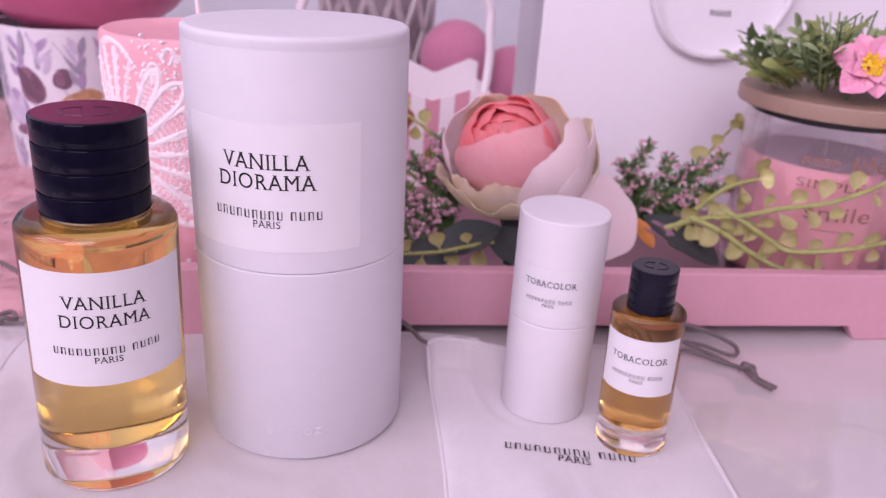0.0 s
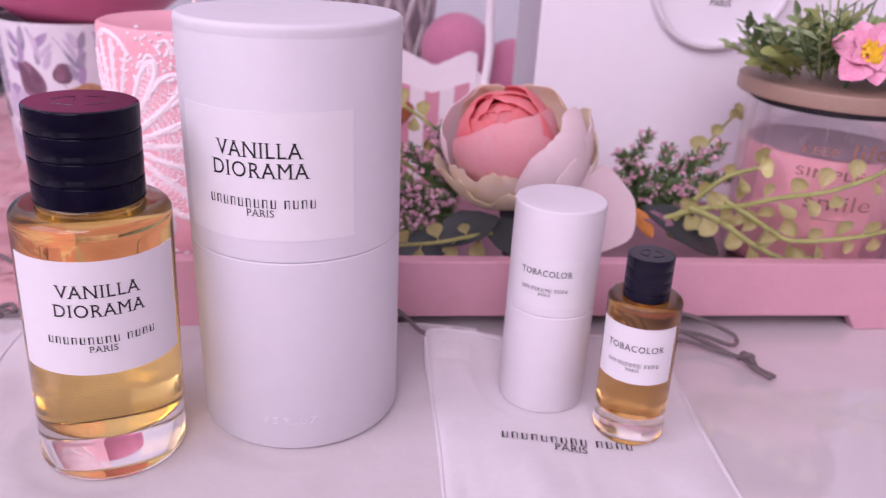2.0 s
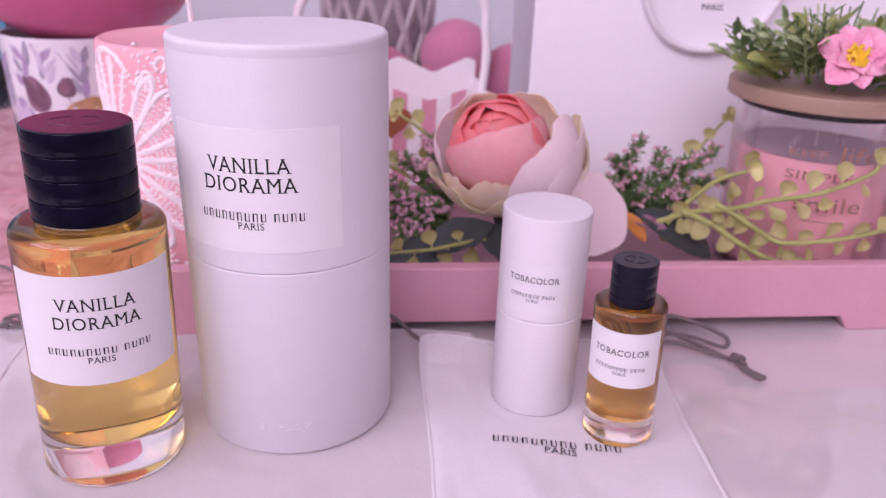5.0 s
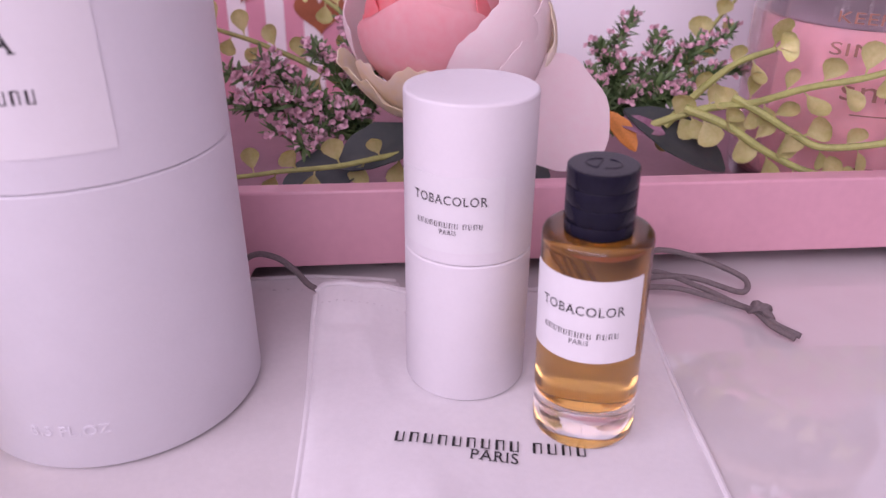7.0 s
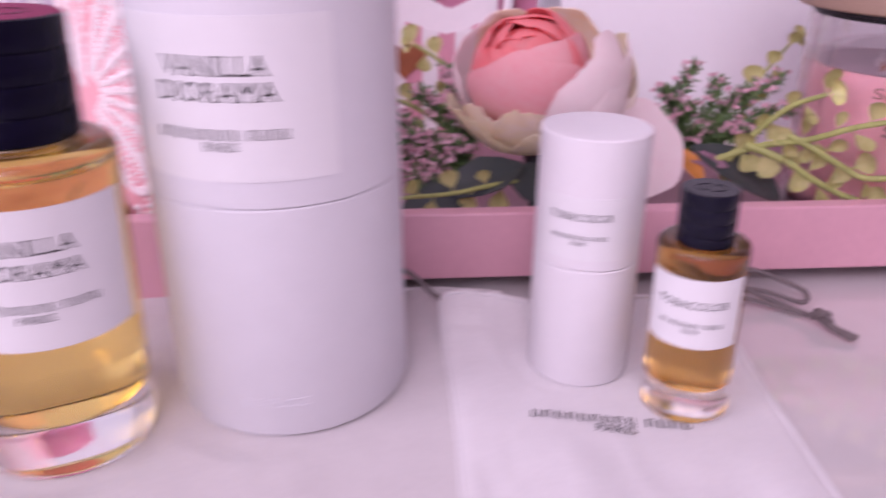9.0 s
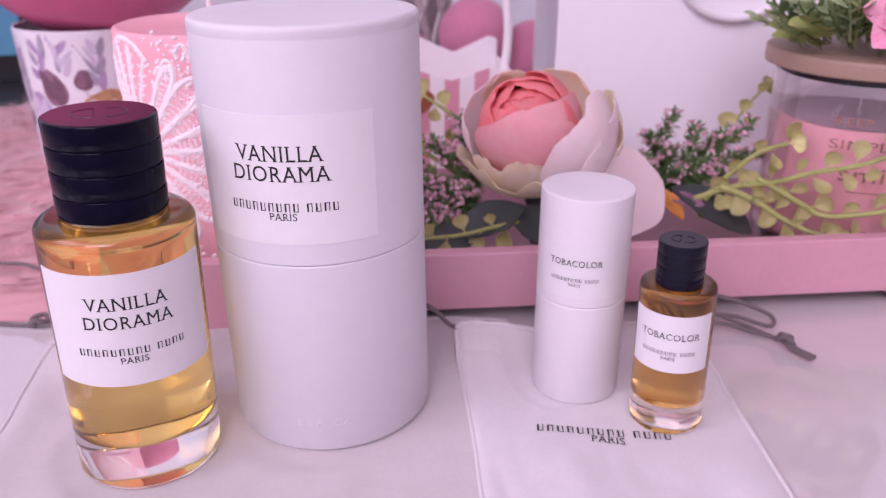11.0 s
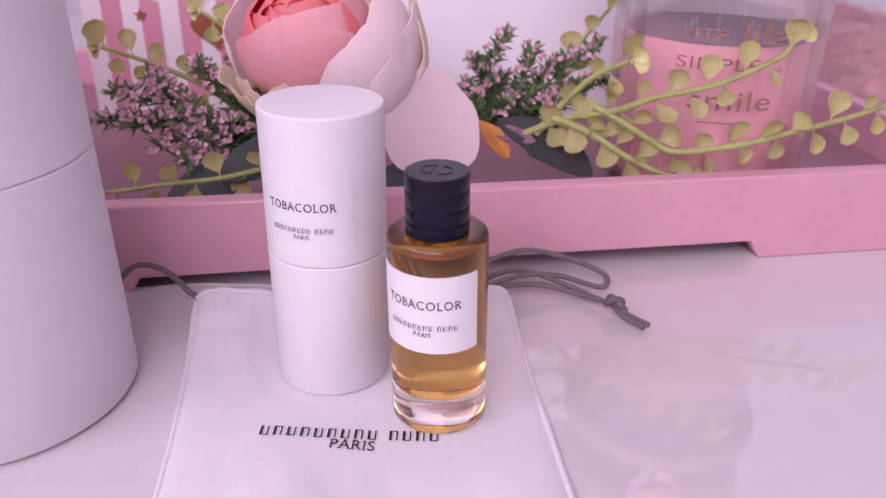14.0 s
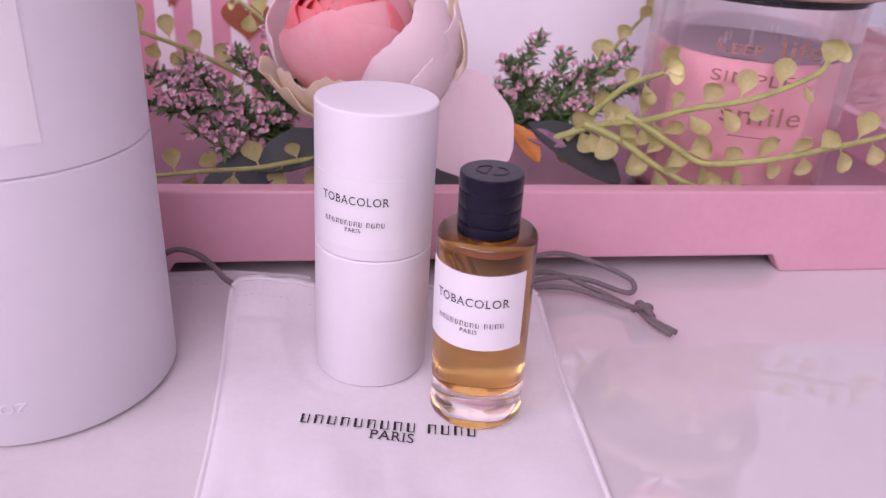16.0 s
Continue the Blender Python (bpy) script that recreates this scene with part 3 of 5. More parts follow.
# ---- round paper boxes ----
def round_box(name, place, r, seam, height, rim, facing, half, label_z, words, maker, town, label, stamp=None, paper=None, lean=0.0):
    paper = paper or M_PAPER
    b = thing(name, pose(*place, r * math.sin(radians(abs(lean))) * 0.7, 0, lean, 0), label, "perfume box")
    g = 0.0004
    base = [(0, 0), (r - 0.0018, 0), (r - 0.0006, 0.0003), (r, 0.0012), (r, seam - g * 1.5), (r - g * 1.2, seam - g * 0.2), (r - 0.004, seam), (0, seam)]
    part("base", lathe(base, 128), paper, b, "white paper-covered tube")
    e = r * 0.045
    lid = [(0, seam + 0.0001), (r - 0.004, seam + 0.0001), (r - g * 1.2, seam + g * 0.3), (r, seam + g * 1.6)]
    if rim:
        lid += [(r, height - rim - g), (r - g * 0.25, height - rim), (r, height - rim + g), (r, height - e - 0.0004)]
    lid += [(r - e + e * math.cos(a), height - e + e * math.sin(a)) for a in (math.pi / 2 * k / 6 for k in range(7))]
    lid += [(r * 0.6, height - 0.0001), (0, height - 0.0003)]
    part("lid", lathe(lid, 128), paper, b, "white paper-covered lid with a soft rim")
    part("label", curved_label(r + 0.00005, 0.0002, facing, half, *label_z), M_LABEL, b, "white paper label with black writing")
    for body, w, h, z in words:
        tagged(part("writing", wrap(letters(body, w, h, 1.12, True), r + 0.0004, facing, z), M_INK, b, "black printed writing", smooth=False), kind="stuff")
    tagged(part("writing", wrap(strokes(maker[0], maker[1] * 0.88), r + 0.0004, facing, maker[2]), M_INK, b, "black printed bars", smooth=False), kind="stuff")
    tagged(part("writing", wrap(letters("PARIS", *town[:2], 1.1, True), r + 0.0004, facing, town[2]), M_INK, b, "black printed writing", smooth=False), kind="stuff")
    if stamp:
        body, w, h, z, a = stamp
        bm = letters(body, w, h)
        ext = bmesh.ops.extrude_face_region(bm, geom=list(bm.faces))["geom"]
        wrap(bm, r - 0.0001, a, z)
        for v in (g2 for g2 in ext if isinstance(g2, bmesh.types.BMVert)):
            d = Vector((v.co.x, v.co.y, 0)).normalized()
            v.co += d * 0.00045
        bmesh.ops.recalc_face_normals(bm, faces=bm.faces)
        part("stamp", bm, M_PAPER, b, "blind embossed writing", smooth=False)
    return b


round_box("perfume_box", BIG_BOX, 0.0464, 0.0904, 0.1838, 0.0050, -14.5, 47, (0.1002, 0.1520),
          [("VANILLA", 0.0354, 0.0062, 0.1372), ("DIORAMA", 0.0402, 0.0062, 0.1292)], (0.0456, 0.0040, 0.1158), (0.0112, 0.0030, 0.1119),
          "tall white round paper box with label, standing on the large pouch", ("8.5 FL.OZ", 0.0235, 0.0036, 0.0150, -4), lean=-0.8)
round_box("perfume_box", SMALL_BOX, 0.0213, 0.0527, 0.1052, 0.0, -25.5, 48, (0.0575, 0.0828),
          [("TOBACOLOR", 0.0252, 0.0030, 0.0752)], (0.0228, 0.0020, 0.0669), (0.0056, 0.0015, 0.0645),
          "small white round paper box with label, standing on the small pouch", paper=M_PAPER_BRIGHT)

# writing on the small pouch
def on_cloth(x, y):
    return TOP + 0.0005 + float(small_cloth[np.argsort((small_cloth[:, 0] - x) ** 2 + (small_cloth[:, 1] - y) ** 2)[:4], 2].max())


flat_writing(strokes(0.0625, 0.0050), (0.0742, 0.3272), (0.1352, 0.3156), on_cloth, "writing", small_pouch, 0.0)
flat_writing(letters("PARIS", 0.0152, 0.0050, 1.1, True), (0.0972, 0.3172), (0.1124, 0.3140), on_cloth, "writing", small_pouch, 0.0)


# ---- tray ----
TX0, TX1, TY0, TY1, RIM, WALL = -0.118, 0.452, 0.4285, 0.755, 0.0427, 0.0095
FLOOR = 0.0165
tray = thing("tray", pose(TX0, TY0 + 0.0085, 0, 0, 0, -1.1), "pink painted wooden tray with raised edges and corner feet", "tray")
TW, TD = TX1 - TX0, TY1 - TY0


def tray_side(length, foot):
    """The outline of one side: a straight rim, and a lower edge cut up between the feet."""
    return [(0, TOP), (foot - 0.006, TOP), (foot, 0.0075), (length - foot, 0.0075), (length - foot + 0.006, TOP), (length, TOP), (length, RIM), (0, RIM)]


def extrude_outline(outline, place, depth_way):
    bm = bmesh.new()
    face = bm.faces.new([bm.verts.new(place(u, z)) for u, z in outline])
    ext = bmesh.ops.extrude_face_region(bm, geom=[face])["geom"]
    bmesh.ops.translate(bm, vec=depth_way, verts=[g for g in ext if isinstance(g, bmesh.types.BMVert)])
    bmesh.ops.recalc_face_normals(bm, faces=bm.faces)
    bmesh.ops.bevel(bm, geom=list(bm.edges), offset=0.0011, segments=2, profile=0.5, affect="EDGES")
    return bm


part("front_panel", extrude_outline(tray_side(TW, 0.138), lambda u, z: (u, 0, z), (0, WALL, 0)), M_TRAY, tray, smooth=False)
part("back_panel", extrude_outline(tray_side(TW, 0.138), lambda u, z: (u, TD - WALL, z), (0, WALL, 0)), M_TRAY, tray, smooth=False)
part("side_panel", extrude_outline(tray_side(TD - 2 * WALL, 0.06), lambda u, z: (0.0005, WALL + u, z), (WALL, 0, 0)), M_TRAY, tray, smooth=False)
part("side_panel", extrude_outline(tray_side(TD - 2 * WALL, 0.06), lambda u, z: (TW - WALL - 0.0005, WALL + u, z), (WALL, 0, 0)), M_TRAY, tray, smooth=False)
part("base", box(WALL - 0.002, TW - WALL + 0.002, WALL - 0.002, TD - WALL + 0.002, 0.0095, FLOOR), M_TRAY_SHADED, tray, "pink bottom with shade put into its colour", smooth=False)


# ---- candle in a glass jar ----
JX, JY, JR = 0.3122, 0.4925, 0.0526
jar = thing("jar_candle", (JX, JY, FLOOR), "pink wax candle in a printed glass jar with wooden lid", "candle")
J0, J1 = FLOOR, 0.1298
prof = [(0, 0), (JR - 0.006, 0), (JR - 0.002, 0.0012), (JR, 0.005), (JR, J1 - J0 - 0.002), (JR - 0.0008, J1 - J0), (JR - 0.0036, J1 - J0), (JR - 0.0044, J1 - J0 - 0.002), (JR - 0.0044, 0.010), (JR - 0.009, 0.0062), (0, 0.0060)]
part("glass_jar", lathe(prof, 96), M_JAR, jar, "clear glass")
part("wax", lathe([(0, 0.0065), (JR - 0.0105, 0.0065), (JR - 0.0066, 0.0105), (JR - 0.0053, 0.014), (JR - 0.0053, 0.0845), (JR - 0.0075, 0.0838), (0, 0.0835)], 96), M_WAX, jar, "pink wax")
part("wax_surface", lathe([(0, 0.0838), (JR - 0.0076, 0.0841), (JR - 0.0066, 0.0846), (JR - 0.0076, 0.0843), (JR - 0.012, 0.0842), (0, 0.0842)], 64), M_WAX_TOP_SHADED, jar, "mauve wax surface, coloured with the lid's shade")
for k in (-1, 0, 1):
    part("wick", tube([(k * 0.017, 0.004 * k, 0.0835), (k * 0.017 + 0.0003, 0.004 * k, 0.086), (k * 0.017, 0.004 * k, 0.0885)], 0.0009, 6), M_BOX_WHITE, jar, "short white wick")
lid = part("lid", lathe([(0, 0), (JR - 0.004, 0)] + [(q[0], q[1]) for q in rounded(0.0603, 0.0015, 0.0115, 0.0014)[1:]], 96), M_WOOD, jar, "pale wooden lid")
lid.location.z = J1 - J0 + 0.0005
part("gasket", lathe([(JR - 0.006, -0.0035), (JR - 0.0025, -0.0033), (JR - 0.0022, -0.0012), (JR + 0.0012, -0.0004), (JR + 0.0012, 0.0012), (JR - 0.006, 0.0014), (JR - 0.006, -0.0035)], 96), M_RUBBER, lid, "dark rubber gasket")
for body, w, h, z, a in (("KEEP", 0.021, 0.0048, 0.1070, -35), ("life", 0.021, 0.0095, 0.1085, -4), ("SIMPLE", 0.039, 0.0056, 0.0935, -26), ("AND", 0.006, 0.0022, 0.0915, 4), ("smile", 0.039, 0.0095, 0.0765, -17)):
    tagged(part("writing", wrap(letters(body, w, h), JR + 0.0003, a, z - J0), M_GOLD, jar, "copper printed writing", smooth=False), kind="stuff")
tagged(part("writing", wrap(bars(0.026, 0.0006, (0, 1)), JR + 0.0003, -18, 0.0655 - J0), M_GOLD, jar, "copper printed line", smooth=False), kind="stuff")
tagged(part("writing", wrap(bars(0.030, 0.0024, (0, 0.4, 0.5, 1)), JR + 0.0003, -12, 0.0400 - J0), M_GOLD, jar, "copper printed bars", smooth=False), kind="stuff")

# ---- gift bag behind the tray's flowers ----
BX0, BX1, BY0, BY1, BH = 0.1465, 0.450, 0.616, 0.692, 0.345
bag = thing("gift_bag", (BX0, BY0, FLOOR), "large white paper gift bag with rope handles and printed writing", "gift bag")
W, D = BX1 - BX0, BY1 - BY0
part("front_panel", box(0, W, 0, 0.0006, 0, BH, 0.0002), M_BAG, bag, smooth=False)
part("back_panel", box(0, W, D - 0.0006, D, 0, BH, 0.0002), M_BAG, bag, smooth=False)
for x in (0.0, W):
    bm = bmesh.new()
    s = 1 if x == 0 else -1
    cols = [(x, 0.0006), (x + s * 0.003, D * 0.5), (x, D - 0.0006)]
    rows_ = [[bm.verts.new((cx + s * (0.0 if z else 0), cy, z)) for cx, cy in cols] for z in (0.0, 0.06, BH)]
    for v in rows_[0]:
        v.co.x = x
    for a, b in zip(rows_, rows_[1:]):
        for k in (0, 1):
            bm.faces.new((a[k], a[k + 1], b[k + 1], b[k]))
    bmesh.ops.solidify(bm, geom=list(bm.faces), thickness=0.0006)
    part("side_gusset", bm, M_BAG, bag, "folded side", smooth=False)
part("bottom", box(0.001, W - 0.001, 0.001, D - 0.001, 0, 0.0008), M_BAG, bag, smooth=False)
handle_line = [(0.072, -0.002, 0.270), (0.075, -0.004, 0.200), (0.084, -0.005, 0.160), (0.103, -0.005, 0.135), (0.132, -0.005, 0.1265), (0.160, -0.005, 0.134), (0.180, -0.005, 0.152), (0.193, -0.004, 0.190), (0.198, -0.002, 0.270)]
part("rope_handle", tube([(x, y, z) for x, y, z in handle_line], 0.0030, 10), M_ROPE, bag, "white rope handle hanging down the front")
for body_bm, z in ((strokes(0.066, 0.0058), 0.1785), (letters("PARIS", 0.0170, 0.0042, 1.1, True), 0.1612)):
    for v in body_bm.verts:
        v.co = (0.137 + v.co.x, -0.0006, z - 0.003 + v.co.y)
    tagged(part("writing", body_bm, M_INK, bag, "dark printed writing", smooth=False), kind="stuff")


# ---- pink pillar candle with a white shell relief ----
CX, CY, CR, CH = -0.0860, 0.5080, 0.0500, 0.1610
pillar = thing("pillar_candle", (CX, CY, FLOOR), "thick pink pillar candle with white embossed seashell relief", "candle")
hh = CH - FLOOR
prof = [(0, 0), (CR * 0.93, 0), (CR * 0.95, 0.002), (CR * 0.97, 0.05), (CR, hh - 0.010), (CR * 1.0, hh - 0.003), (CR * 0.985, hh - 0.0008), (CR * 0.95, hh), (CR * 0.9, hh - 0.001), (CR * 0.5, hh - 0.0025), (0, hh - 0.003)]
part("wax_body", lathe(prof, 96), M_WAX, pillar, "pink wax")
part("wick", tube([(0.004, 0, hh - 0.004), (0.004, 0, hh + 0.012), (0.002, 0.001, hh + 0.028)], 0.0016, 8), M_BOX_WHITE, pillar, "long white wick")


def on_pillar(a, z, lift=0.0):
    r = CR * (0.955 + 0.045 * min(1, z / hh)) + lift
    return (r * math.sin(radians(a)), -r * math.cos(radians(a)), z)


rng = random.Random(4)


def relief(path, r, steps=5):
    """A soft raised line of wax, half sunk into the candle, a little uneven along its way."""
    pts = [on_pillar(a + rng.uniform(-0.3, 0.3), z + rng.uniform(-0.0003, 0.0003), -r * 0.50) for a, z in path]
    bm = tube(pts, r, 8, steps=steps)
    for (a, z), (b, y) in zip(path, path[1:]):
        span = math.hypot(radians(b - a) * CR, y - z)
        for k in range(int(span / 0.0011)):
            t = rng.random()
            bead(bm, a + (b - a) * t + rng.uniform(-1, 1) * 1.1 * r / 0.0016, z + (y - z) * t + rng.uniform(-0.6, 0.6) * r, r * rng.uniform(0.45, 0.85))
    part("relief", bm, M_WAX_RELIEF, pillar, "white raised relief")


def bead(bm, a, z, r):
    """A small blob of wax on the side of the candle."""
    c = Vector(on_pillar(a, z, -r * 0.35))
    bmesh.ops.create_icosphere(bm, subdivisions=1, radius=r, matrix=Matrix.Translation(c) @ Matrix.Diagonal((rng.uniform(0.8, 1.5), rng.uniform(0.8, 1.2), rng.uniform(0.7, 1.3), 1)))


# a scallop shell that fans to the side: round-ended lobes with beads inside
hub = (-40, 0.081)
ribs = [(-22, 0.026), (-2, 0.036), (13, 0.050), (21, 0.067), (24, 0.085), (20, 0.102), (10, 0.117), (-6, 0.127), (-20, 0.130)]
for (a, z), (b, y) in zip(ribs, ribs[1:]):
    at = lambda p, q, s: (hub[0] + (p - hub[0]) * s, hub[1] + (q - hub[1]) * s)
    m_ = ((a + b) / 2, (z + y) / 2)
    relief([at(a, z, 0.16), at(a, z, 0.5), at(a * 0.85 + b * 0.15, z * 0.85 + y * 0.15, 0.86), at(*m_, 1.0), at(b * 0.85 + a * 0.15, y * 0.85 + z * 0.15, 0.86), at(b, y, 0.5), at(b, y, 0.16)], 0.0021)
    dots = bmesh.new()
    for k in range(9):
        # short wavy ridges across the lobe
        s_ = 0.42 + 0.055 * k
        for j in range(9):
            w_ = 0.22 + 0.07 * j
            q_ = s_ + 0.014 * math.sin(j * 2.4 + k)
            bead(dots, *at(a + (b - a) * w_, z + (y - z) * w_, q_), rng.uniform(0.0005, 0.0009))
    tagged(part("relief", dots, M_WAX_RELIEF, pillar, "small white beads of wax"), kind="stuff")
# a second shell, standing, with ribs and cross ticks
foot_ = (-44, 0.083)
tops = [(-72, 0.118), (-66, 0.131), (-56, 0.137), (-43, 0.138), (-31, 0.132)]
for k, (a, z) in enumerate(tops):
    relief([foot_, ((a + foot_[0]) / 2 - 1.5, (z + foot_[1]) / 2), (a, z)], 0.0024 if k in (2, 3) else 0.0016)
    for j in range(7):
        s_ = 0.28 + 0.105 * j
        p_, q_ = foot_[0] + (a - foot_[0]) * s_, foot_[1] + (z - foot_[1]) * s_
        relief([(p_ - 4.2 * s_, q_ + 0.0008), (p_, q_), (p_ + 4.2 * s_, q_ + 0.0010)], 0.0010, 3)
relief([(-75, 0.112), (-71, 0.128), (-60, 0.139), (-50, 0.141), (-38, 0.139), (-29, 0.131)], 0.0018)
# lumpy coral and sand along the upper and lower rim
lumps = bmesh.new()
for k in range(120):
    bead(lumps, rng.uniform(-28, 30), rng.uniform(0.122, 0.143) + 0.004 * math.sin(k), rng.uniform(0.0007, 0.0016))
for k in range(160):
    bead(lumps, rng.uniform(-80, 60), rng.uniform(0.012, 0.036) * (1 if k % 2 else 0.8), rng.uniform(0.0007, 0.0018))
tagged(part("relief", lumps, M_WAX_RELIEF, pillar, "small white beads of wax"), kind="stuff")
for k in range(7):
    a, z = -24 + 7 * k + rng.uniform(-2, 2), rng.uniform(0.124, 0.136)
    relief([(a, z), (a + 3, z + 0.004), (a + 7, z + 0.002), (a + 8, z - 0.003)], 0.0014)

# ---- floral mug with a rosy bowl resting in it ----
MX, MY = -0.2260, 0.7560
mug = thing("mug", (MX, MY, TOP), "white tapered mug with lilac and plum floral print", "mug")
MH = 0.1318
prof = [(0, 0), (0.053, 0), (0.0548, 0.002), (0.0565, 0.03), (0.0590, 0.09), (0.0602, MH - 0.001), (0.0590, MH), (0.0578, MH - 0.001), (0.0560, 0.09), (0.0535, 0.03), (0.049, 0.006), (0, 0.005)]
part("cup", lathe(prof, 80), M_CERAMIC, mug, "white glazed ceramic")


def on_mug(a, z, lift=0.0002):
    r = float(np.interp(z, (0.002, 0.03, 0.09, MH), (0.0548, 0.0565, 0.0590, 0.0602))) + lift
    return Vector((r * math.sin(radians(a)), -r * math.cos(radians(a)), z))


def decal(a, z, w, h, tilt, mat, pointed=1.0, lift=0.0002, label="printed petal"):
    """One printed petal or leaf on the mug."""
    bm, n = bmesh.new(), 20
    ring = []
    for k in range(n):
        t = 2 * math.pi * k / n
        u, v = w * math.cos(t) * (1 - 0.4 * pointed * math.sin(t)), h * math.sin(t)
        c, s = math.cos(radians(tilt)), math.sin(radians(tilt))
        x, y = u * c - v * s, u * s + v * c
        ring.append(bm.verts.new(on_mug(a + math.degrees(x / 0.059), z + y, lift)))
    mid = bm.verts.new(on_mug(a, z, lift + 0.0002))
    for k in range(n):
        bm.faces.new((ring[k], ring[(k + 1) % n], mid))
    part("print", bm, mat, mug, label)


def stem(path, r=0.0006, mat=None):
    part("print", tube([on_mug(a, z, -r * 0.5) for a, z in path], r, 5, steps=4), mat or M_GREYLEAF, mug, "printed stem")


# blossoms, each of a few overlapping petals
for a, z, w, h, tilt, mat, lift in (
        (-19, 0.087, 0.0105, 0.0155, 16, M_PLUM, 0.0003), (-23, 0.089, 0.0050, 0.0135, 26, M_PLUM_DARK, 0.0005), (-15, 0.085, 0.0050, 0.0125, 4, M_PLUM_DARK, 0.0005),
        (6, 0.0935, 0.0072, 0.0085, -12, M_PLUM_DARK, 0.0003), (4, 0.0945, 0.0035, 0.0070, 0, M_PLUM, 0.0005),
        (-36, 0.068, 0.0120, 0.0150, 4, M_LILAC, 0.0003), (-41, 0.069, 0.0055, 0.0140, 14, M_LILAC_PALE, 0.0005), (-32, 0.066, 0.0050, 0.0130, -8, M_LILAC_PALE, 0.0005),
        (-30, 0.050, 0.0120, 0.0050, 6, M_PLUM, 0.0004), (-55, 0.059, 0.0025, 0.0080, 6, M_PLUM_DARK, 0.0004),
        (18, 0.077, 0.0150, 0.0060, 4, M_OCHRE, 0.0003), (25, 0.081, 0.0100, 0.0045, -8, M_OCHRE, 0.0005)):
    decal(a, z, w, h, tilt, mat, 0.7, lift)
stem([(-19, 0.072), (-14, 0.060), (-12, 0.040), (-14, 0.015)])
stem([(6, 0.085), (9, 0.078), (12, 0.060), (10, 0.030)])
stem([(-36, 0.053), (-33, 0.040), (-28, 0.018)])
stem([(-28, 0.100), (-34, 0.112), (-38, 0.126)])
stem([(14, 0.098), (10, 0.110), (2, 0.122)])
# soft washed leaves in pairs along their stalks
rng_m = random.Random(9)
for a0, z0, lean_, n_ in ((-30, 0.100, -14, 4), (-8, 0.104, 8, 4), (16, 0.096, -10, 4), (-52, 0.078, 6, 5), (-16, 0.030, 10, 4), (-44, 0.020, -6, 3), (30, 0.040, 8, 4), (8, 0.030, -8, 3), (40, 0.100, 6, 4), (-72, 0.040, 0, 6), (60, 0.06, 0, 4)):
    for k in range(n_):
        for s_ in (-1, 1):
            tilt = lean_ + s_ * rng_m.uniform(14, 38)
            decal(a0 - lean_ * 0.10 * k + s_ * rng_m.uniform(2.5, 4.5), min(MH - 0.012, z0 + 0.0085 * k + rng_m.uniform(-0.002, 0.002)), rng_m.uniform(0.0016, 0.0034), rng_m.uniform(0.006, 0.0105), -tilt,
                  (M_GREYLEAF, M_LILAC_PALE, M_GREYLEAF, M_LILAC)[rng_m.randrange(4)], 0.9, 0.0002 + 0.0001 * (k % 2), "printed leaf")
bowl = thing("bowl", (MX + 0.012, MY + 0.005, TOP + MH - 0.014), "large rosy pink glazed bowl resting in the mug", "bowl")
prof = [(0, 0), (0.022, 0.000), (0.036, 0.006), (0.046, 0.0120), (0.062, 0.024), (0.080, 0.046), (0.092, 0.080), (0.096, 0.115), (0.0965, 0.118), (0.093, 0.118), (0.089, 0.080), (0.076, 0.046), (0.056, 0.026), (0.03, 0.012), (0, 0.008)]
part("shell", lathe([(r * 1.2, z * 1.2) for r, z in prof], 64), M_PINKGLOSS, bowl)

# ---- striped zigzag card box with a loop handle ----
KX0, KX1, KY0, KY1 = -0.040, 0.130, 0.668, 0.775
crate = thing("treat_box", (KX0, KY0, FLOOR), "white and pink striped card box with a zigzag rim", "box")


def zigzag_wall(x0, x1, y, z_low, z_high, step, phase, mat_of, depth, name, pieces=0):
    """A card wall with a pointed upper rim, one strip for each stripe."""
    count = pieces or round((x1 - x0) / 0.0125)
    for k in range(count):
        a, b = x0 + (x1 - x0) * k / count, x0 + (x1 - x0) * (k + 1) / count
        bm = bmesh.new()
        n = 40 if pieces else 4
        top_z = lambda x: z_low + (z_high - z_low) * abs(2 * (((x - x0) / step + phase) % 1.0) - 1)
        xs = [a + 0.0001 + (b - a - 0.0002) * j / n for j in range(n + 1)]
        rim_ = [[(bm.verts.new((x, yy, 0.0)), bm.verts.new((x, yy, top_z(x)))) for x in xs] for yy in (y - depth / 2, y + depth / 2)]
        fr_, bk_ = rim_
        for j in range(n):
            bm.faces.new((fr_[j][0], fr_[j + 1][0], fr_[j + 1][1], fr_[j][1]))
            bm.faces.new((bk_[j + 1][0], bk_[j][0], bk_[j][1], bk_[j + 1][1]))
            bm.faces.new((fr_[j][1], fr_[j + 1][1], bk_[j + 1][1], bk_[j][1]))
        bm.faces.new((fr_[0][0], fr_[0][1], bk_[0][1], bk_[0][0])), bm.faces.new((fr_[-1][1], fr_[-1][0], bk_[-1][0], bk_[-1][1]))
        part(name, bm, mat_of(k), crate, smooth=False)


